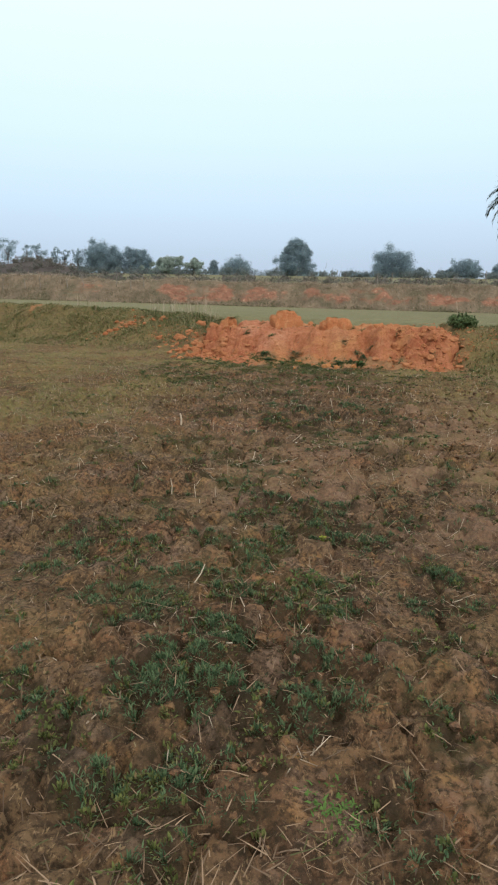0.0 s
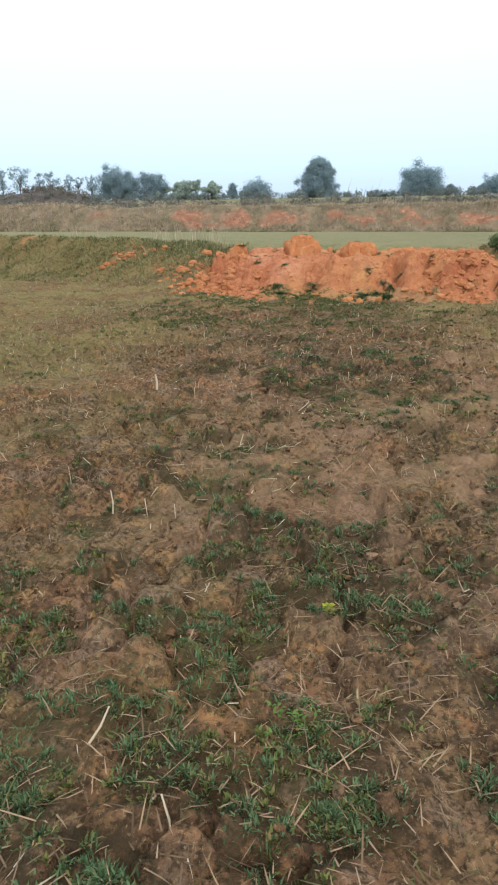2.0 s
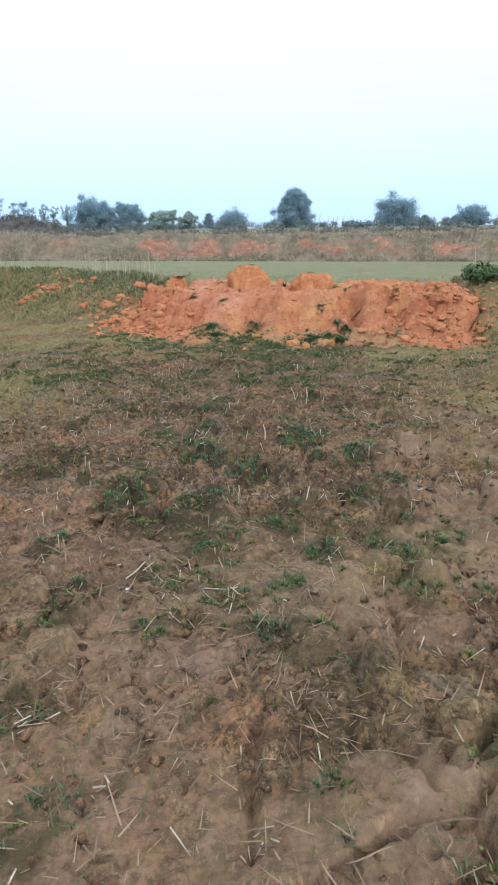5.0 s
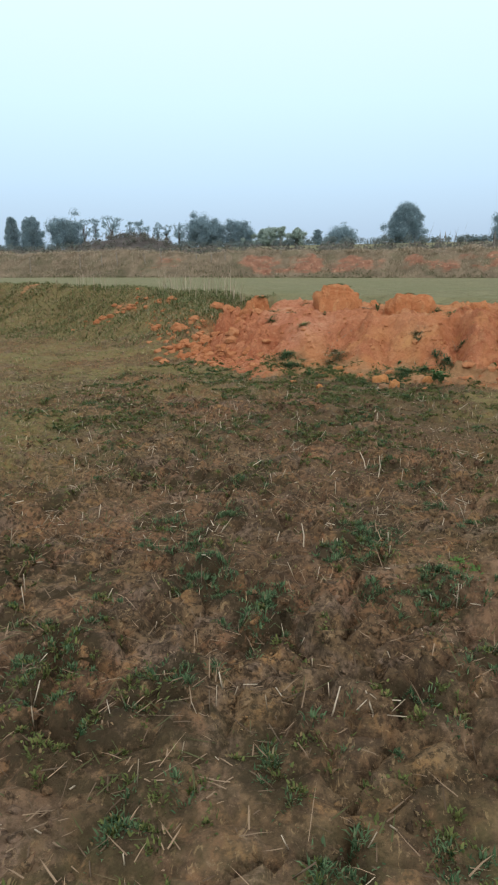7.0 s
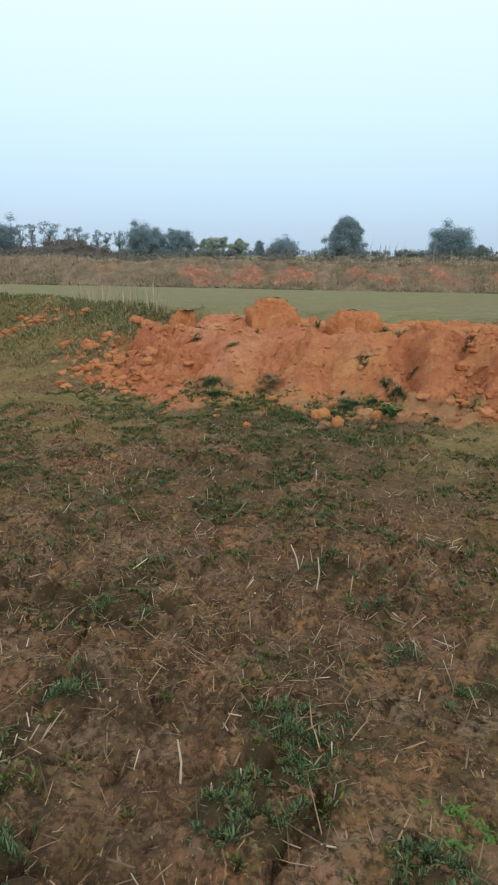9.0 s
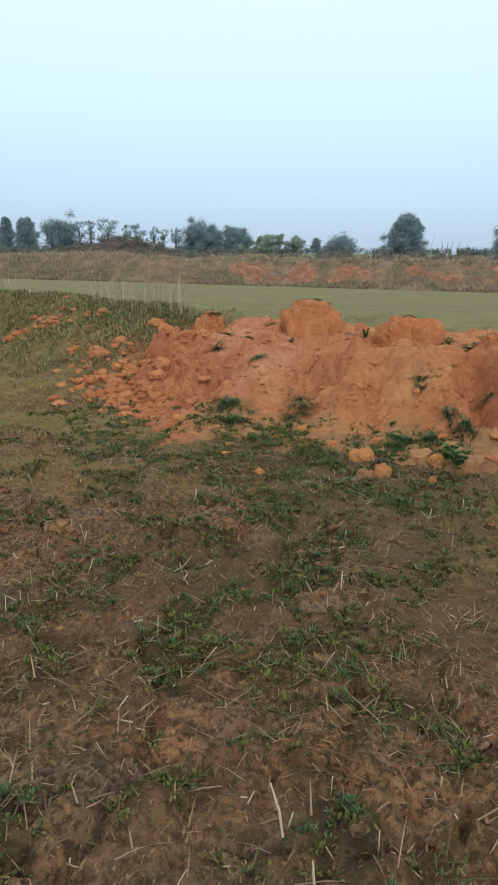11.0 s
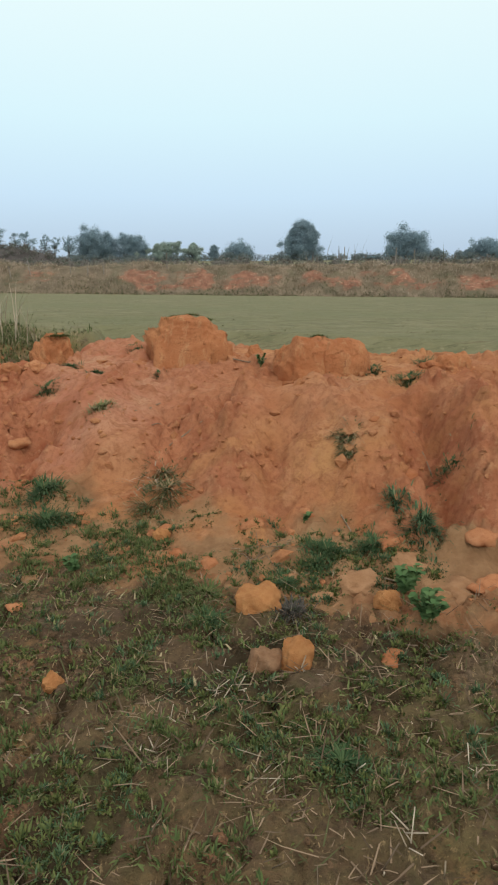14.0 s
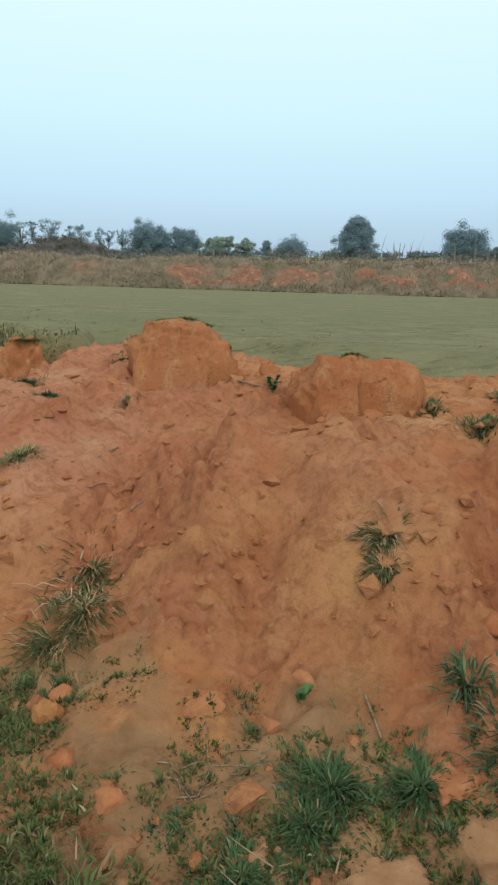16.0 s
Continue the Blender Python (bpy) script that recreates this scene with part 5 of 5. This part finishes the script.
def crown_z(name, x, y):
    """The top of the block nearest to a place."""
    ob = min((o for o in bpy.data.objects if o.name.split(".")[0] == name), key=lambda o: math.hypot(o.matrix_basis.translation.x - x, o.matrix_basis.translation.y - y))
    reach = [(math.hypot(w.x - x, w.y - y), w.z) for w in (ob.matrix_basis @ v.co for v in ob.data.vertices)]
    return max(z for d, z in reach if d < 0.05 + min(reach)[0])


for x, y, w in ((0.86, 18.35, .2), (1.16, 18.38, .22), (1.0, 18.42, .24), (2.1, 17.62, .2), (2.24, 17.6, .16), (2.45, 17.6, .12), (-0.58, 19.0, .22), (-0.5, 19.05, .16)):
    tuft(x, y, 0.06, w, 60, M_MAT, "thin dark grass on top of an earth block", crown_z("earth_block", x, y))


# twigs and roots
def twig(points, radius, label="thin dry twig lying on red earth"):
    x, y = points[0]
    z0 = top(x, y)
    path = []
    for i, (px, py) in enumerate(points):
        path.append(((px - x, py - y, top(px, py) - z0 + radius * 0.6 + 0.004 * (i % 2)), radius * (1 - 0.15 * i)))
    ob = new("dry_twig", tube_data("dry_twig", [path], M_TWIG, 6))
    ob.location = (x, y, z0)
    return tagged(ob, label, "twig", "twigs on the heap")


twig(((1.06, 16.28), (1.18, 16.33), (1.30, 16.36)), 0.007, "pale dry stick lying across red earth")
twig(((2.60, 15.45), (2.64, 15.35), (2.61, 15.25), (2.66, 15.17)), 0.005, "pale crooked root hanging from red earth")
twig(((2.72, 15.42), (2.69, 15.34), (2.73, 15.28)), 0.004, "pale crooked root hanging from red earth")
twig(((2.20, 15.35), (2.24, 15.22), (2.25, 15.1)), 0.005)
for k in range(11):
    q, x, y = gen.uniform(-0.6, 0.9), gen.uniform(1.55, 1.82), gen.uniform(14.98, 15.1)
    l = gen.uniform(0.04, 0.07)
    twig([(x + l * i * math.cos(q + 0.35 * math.sin(2.1 * i + k)), y + l * i * math.sin(q + 0.5 * math.sin(1.7 * i + k)) - 0.012 * i) for i in range(4)], 0.0032, "thin pale root exposed in red earth")
twig(((2.35, 14.76), (2.44, 14.74), (2.52, 14.78)), 0.006)
twig(((1.66, 14.47), (1.71, 14.40), (1.75, 14.30)), 0.004, "thin pale straw leaning by an ochre clod")
twig(((2.75, 16.0), (2.8, 15.85), (2.82, 15.72)), 0.006)
twig(((1.45, 18.1), (1.6, 17.98), (1.78, 17.96)), 0.008, "pale dry stick lying across red earth")
twig(((0.75, 16.6), (0.85, 16.75), (0.9, 16.95)), 0.006)
twig(((0.92, 16.4), (0.94, 16.5), (0.99, 16.62)), 0.004)


# ---------------------------------------------------------------- the far bank: dry grass, scrub, posts
def bank_top(x, y):
    return np.maximum(ground_z(x, y), np.where((y - bank_y(x) > -0.4) & (y - bank_y(x) < 7.9), bank_z(x, y), -9))


xy = scatter(62000, -34, 30, 51, 69, lambda x, y: ((y - bank_y(x)) > 0.1) * ((y - bank_y(x)) < 7) * np.clip(1.05 - 1.9 * bank_red(x, y), 0.03, 1) * (0.30 + 0.70 * smooth(0.7, 2.0, y - bank_y(x))) * (0.25 + 0.75 * smooth(0.35, 0.55, fbm(x, y, 1.8, 3, 180))))
k = np.repeat(np.arange(len(xy)), 5)
p = xy[k] + gen.normal(0, 0.12, (len(k), 2))
h = (0.16 + 0.36 * fbm(p[:, 0], p[:, 1], 2.5, 2, 183)) * (0.6 + 0.5 * smooth(1.0, 3.5, p[:, 1] - bank_y(p[:, 0])))
m = len(k)
me = blade_mesh("bank_grass", np.concatenate([p, (bank_top(p[:, 0], p[:, 1]) - 0.02)[:, None]], 1), gen.uniform(0, 6.283, m), gen.uniform(0.1, 1.25, m), h * gen.uniform(0.6, 1.3, m), gen.uniform(0.010, 0.024, m), gen.uniform(0.2, 1.1, m), M_DRY)
tagged(new("bank_grass", me), "tall dry tan grass covering the far bank", "dry grass", kind="stuff")

xy = scatter(110000, -34, 30, 50, 66, lambda x, y: ((y - bank_y(x)) > -0.3) * (1 - smooth(0.9, 2.4, y - bank_y(x))) * np.clip(1 - 1.2 * bank_red(x, y), 0.1, 1) * (0.3 + 0.7 * smooth(0.4, 0.55, fbm(x, y, 2.0, 2, 187))))
m = len(xy)
me = blade_mesh("bank_foot_grass", np.concatenate([xy, (bank_top(xy[:, 0], xy[:, 1]) - 0.02)[:, None]], 1), gen.uniform(0, 6.283, m), gen.uniform(0, 0.9, m), gen.uniform(0.10, 0.26, m), gen.uniform(0.02, 0.04, m), gen.uniform(0, 0.8, m), M_BANKFOOT)
tagged(new("bank_foot_grass", me), "dark olive grass along the foot of the far bank", "grass", kind="stuff")

# scrub and brushwood behind the bank's crest
c = []
for k in range(540):
    x, y = (gen.uniform(-75, 75), gen.uniform(70, 105)) if k < 420 else (gen.uniform(-58, -22), gen.uniform(98, 116))
    g = float(np.maximum(ground_z(np.array([x]), np.array([y])), hill_z(np.array([x]), np.array([y])) if k >= 420 else -9)[0])
    c.append((x, y, g + gen.uniform(0.0, 0.45)))
tagged(new("scrub", leaf_cloud("scrub", c, 0.9, 46000, 0.16, M_SCRUB, gen)), "low dark brown scrub behind the bank", "scrub", kind="stuff")
xy = np.stack([gen.uniform(4.5, 15.5, 130), gen.uniform(61, 64, 130)], 1)
n = len(xy)
me = blade_mesh("dry_weeds", np.concatenate([xy, (bank_top(xy[:, 0], xy[:, 1]) - 0.03)[:, None]], 1), gen.uniform(0, 6.283, n), gen.uniform(0, 0.25, n), gen.gamma(4, 0.22, n) + 0.2, np.full(n, 0.05), gen.uniform(0, 0.4, n), M_SCRUB)
tagged(new("dry_weeds", me), "tall dead weeds standing along the bank's crest", "dry weeds", kind="stuff")


def post(x, y, height, lean, thick=0.062):
    z = float(bank_top(np.array([x]), np.array([y]))[0])
    bm = bmesh.new()
    bmesh.ops.create_cube(bm, size=1.0)
    for v in bm.verts:
        f = 1.0 if v.co.z < 0 else 0.82
        v.co = (v.co.x * thick * f, v.co.y * thick * f, (v.co.z + 0.5) * (height + 0.3) - 0.3)
    bmesh.ops.bevel(bm, geom=list(bm.edges), offset=0.012, segments=1, affect="EDGES")
    me = bpy.data.meshes.new("fence_post")
    bm.to_mesh(me)
    bm.free()
    me.materials.append(M_POST)
    ob = new("fence_post", me)
    ob.matrix_basis = pose(x, y, z, 0, lean, 0)
    return tagged(ob, "weathered pale fence post standing on the bank", "fence post", "fence posts")


for x, h, lean in ((-27.9, 1.3, 2), (-23.05, 1.15, 3), (-20.95, .9, -2), (-19.5, 1.15, -4), (-16.95, .85, -8), (-15.45, 1.0, -10), (-12.4, .9, 0), (-11.1, .8, 1), (-9.9, .75, 0), (-5.2, 1.1, 0), (11.2, 1.3, 1), (12.55, 1.15, -2), (20.7, 1.4, 0)):
    post(x, 60.0 - 0.1 * x * 0.5, h, lean)
post(7.65, 60.0, 1.35, 0, 0.055)


# ---------------------------------------------------------------- trees on the skyline
def tree(x, y, width, top_z_, shape="round", pale=False, density=1.0, label="", leaf=0.22):
    base = float(ground_z(np.array([x]), np.array([y]))[0])
    h = top_z_ - base
    g = np.random.default_rng(int(abs(x) * 13 + y))
    root = tagged(new("tree"), label, "tree", "trees on the skyline")
    root.location = (x, y, base - 0.05)
    r = (0.018 if shape == "sparse" else 0.035) * h
    fork = h * (0.28 if shape in ("round", "tall") else 0.45)
    paths = [[((0, 0, -0.3), r * 1.25), ((g.normal(0, .1), 0, fork * 0.5), r), ((g.normal(0, .2), 0, fork), r * 0.8), ((g.normal(0, .3), 0, h * 0.72), r * 0.35)]]
    centres, radii = [], []
    limbs = {"round": 26, "tall": 44, "sparse": 17, "bush": 24}[shape]
    for k in range(limbs):
        a = 2.4 * k + g.normal(0, 0.3)
        f = (k + 0.5) / limbs
        if shape == "tall":
            zc = h * (0.10 + 0.78 * f)
            rad = width * 0.5 * (0.95 - 0.55 * f ** 2.6) * g.uniform(0.5, 0.66)
            size = width * 0.21 * (1.1 - 0.4 * f)
        elif shape == "sparse":
            zc = h * g.uniform(0.40, 0.96)
            rad = width * 0.52 * g.uniform(0.15, 1) * (1.15 - 0.5 * abs(zc / h - 0.7) / 0.3)
            size = width * 0.19
        elif shape == "bush":
            zc = h * g.uniform(0.06, 0.85)
            rad = width * 0.5 * g.uniform(0.1, 0.95) * (1.1 - 0.5 * zc / h)
            size = min(width, h) * 0.17
        else:
            zc = h * (0.14 + 0.64 * f)
            rad = width * 0.5 * math.sqrt(max(0.05, 1 - ((zc / h - 0.36) / 0.56) ** 2)) * g.uniform(0.5, 0.76)
            size = width * 0.18
        tipp = Vector((math.cos(a) * rad, math.sin(a) * rad, zc))
        start = Vector((0, 0, min(fork * g.uniform(0.6, 1.3), zc * 0.8)))
        mid = start.lerp(tipp, 0.5) + Vector((0, 0, 0.06 * h))
        paths.append([(start, r * 0.45), (mid, r * 0.28), (tipp, r * 0.1)])
        centres.append(tipp), radii.append(size * g.uniform(0.8, 1.25))
        for j in range(2):
            q = tipp + Vector(g.normal(0, size * 0.5, 3))
            centres.append(q), radii.append(size * g.uniform(0.5, 0.85))
        centres.append(tipp * 0.55 + Vector((0, 0, zc * 0.45))), radii.append(size * 1.1)
    n = int((15000 if shape != "sparse" else 12000) * density * (width / 10) ** 1.1 * max(0.5, h / 9))
    part("trunk", tube_data("trunk", paths, M_BARK, 6), root)
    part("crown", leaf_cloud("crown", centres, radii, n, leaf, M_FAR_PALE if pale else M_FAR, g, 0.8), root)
    return root


DARK = "dark bluish green broad-crowned tree far off in haze"
tree(-101.7, 192, 5.5, 17.6, "tall", label="tall narrow dark green tree far off")
tree(-94.5, 190, 8.0, 17.0, "tall", label="tall narrow dark green tree far off")
tree(-82.9, 188, 11.0, 16.6, "round", label=DARK)
for x, w, t in ((-75.9, 3.4, 15.3), (-72.6, 3.6, 15.5), (-67.8, 5.2, 16.0), (-62.7, 3.6, 14.5), (-59.5, 4.4, 14.3), (-54.6, 3.0, 14.0), (-52.0, 3.0, 13.4), (-48.5, 4.4, 13.6)):
    tree(x, 185, w, t, "sparse", density=0.2, leaf=0.2, label="slender sparse tree with thin tufted crown far off")
tree(-42.3, 190, 12.0, 15.6, "round", density=1.3, label=DARK)
tree(-32.9, 191, 8.8, 15.2, "round", density=0.8, label="dark green tree with gaps in its crown far off")
tree(-24.5, 186, 14.0, 12.4, "bush", True, density=1.4, label="pale green bushy thicket tree far off")
tree(-16.6, 187, 9.0, 12.2, "bush", True, label="pale green bushy thicket tree far off")
tree(-10.9, 188, 3.4, 11.6, "tall", density=0.9, label="small narrow dark tree far off")
tree(-4.4, 188, 9.6, 11.9, "round", label="low spreading dark bush-like tree far off", density=0.8)
tree(12.3, 190, 10.8, 17.8, "tall", density=1.7, label="tall full-crowned dark green tree standing alone far off")
tree(40.0, 190, 12.8, 15.2, "round", density=1.3, label=DARK)
tree(47.0, 187, 4.0, 10.6, "bush", label="small dark bush beside a tree far off", density=0.8)
tree(55.0, 187, 5.0, 10.4, "bush", label="small dark bush far off")
tree(60.9, 190, 9.0, 13.0, "round", label=DARK)
tree(71.4, 190, 7.2, 12.4, "round", label="dark green rounded tree far off")
tree(79.0, 190, 7.0, 11.8, "round", label="dark green rounded tree far off")
tree(29.0, 180, 9.0, 8.4, "bush", label="low dark thicket below the skyline", density=0.7)


# low thicket that joins the feet of the far trees
c = []
for k in range(420):
    x = gen.uniform(-125, 100)
    y = gen.uniform(176, 196)
    g = float(ground_z(np.array([x]), np.array([y]))[0])
    c.append((x, y, g + gen.uniform(0.1, 1.0) * (0.5 + 1.6 * float(fbm(np.array([x]), np.array([3.0]), 12.0, 3, 210)[0]))))
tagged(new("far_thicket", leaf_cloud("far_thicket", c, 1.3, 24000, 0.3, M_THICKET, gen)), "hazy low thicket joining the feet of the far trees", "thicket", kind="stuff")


# ---------------------------------------------------------------- date palm at the field's side
def palm(x, y, trunk_height):
    base = float(ground_z(np.array([x]), np.array([y]))[0])
    root = tagged(new("date_palm"), "dark date palm with drooping feathery fronds in the upper field", "palm tree")
    root.location = (x, y, base)
    g = np.random.default_rng(3)
    path = [((0.02 * i, 0, -0.2 + i * (trunk_height + 0.2) / 14), 0.19 - 0.003 * i + 0.018 * (i % 2)) for i in range(15)]
    part("trunk", tube_data("trunk", [path], M_BARK, 12), root)
    for k in range(60):
        a = 2.399 * k
        rise = 1.25 - 2.1 * (k / 60.0) + g.normal(0, 0.08)
        span = g.uniform(2.4, 3.0)
        pts, d, p = [], rise, Vector((0.28, 0, trunk_height))
        for i in range(9):
            pts.append(p.copy())
            p = p + Vector((math.cos(d) * math.cos(a), math.cos(d) * math.sin(a), math.sin(d))) * span / 8
            d -= 0.15 + 0.035 * i
        frond = part("frond", tube_data("frond", [[(q, 0.022 * (1 - i / 9.5)) for i, q in enumerate(pts)]], M_PALM, 4), root)
        va, vb = [], []
        for j in range(46):
            f = 1.2 + 6.75 * j / 46
            i = int(f)
            o = pts[i].lerp(pts[i + 1], f - i)
            d = (pts[i + 1] - pts[i]).normalized()
            side = d.cross(Vector((0, 0, 1))).normalized()
            for sgn in (-1, 1):
                ln = 0.55 * math.sin(0.35 + 2.3 * j / 46) * g.uniform(0.85, 1.1)
                w = (side * sgn * 0.72 + d * 0.62 + Vector((0, 0, -0.18 + g.normal(0, 0.15)))).normalized()
                va.append((o, o + w * ln * 0.5 + d * 0.042, o + w * ln, o + w * ln * 0.5 - d * 0.042))
        v = np.array([[tuple(q) for q in leafl] for leafl in va]).reshape(-1, 3)
        part("feathery_blade", mesh_of("feathery_blade", v, np.arange(len(v)).reshape(-1, 4), M_PALM, False), frond)
    return root


palm(12.58, 30.4, 5.15)
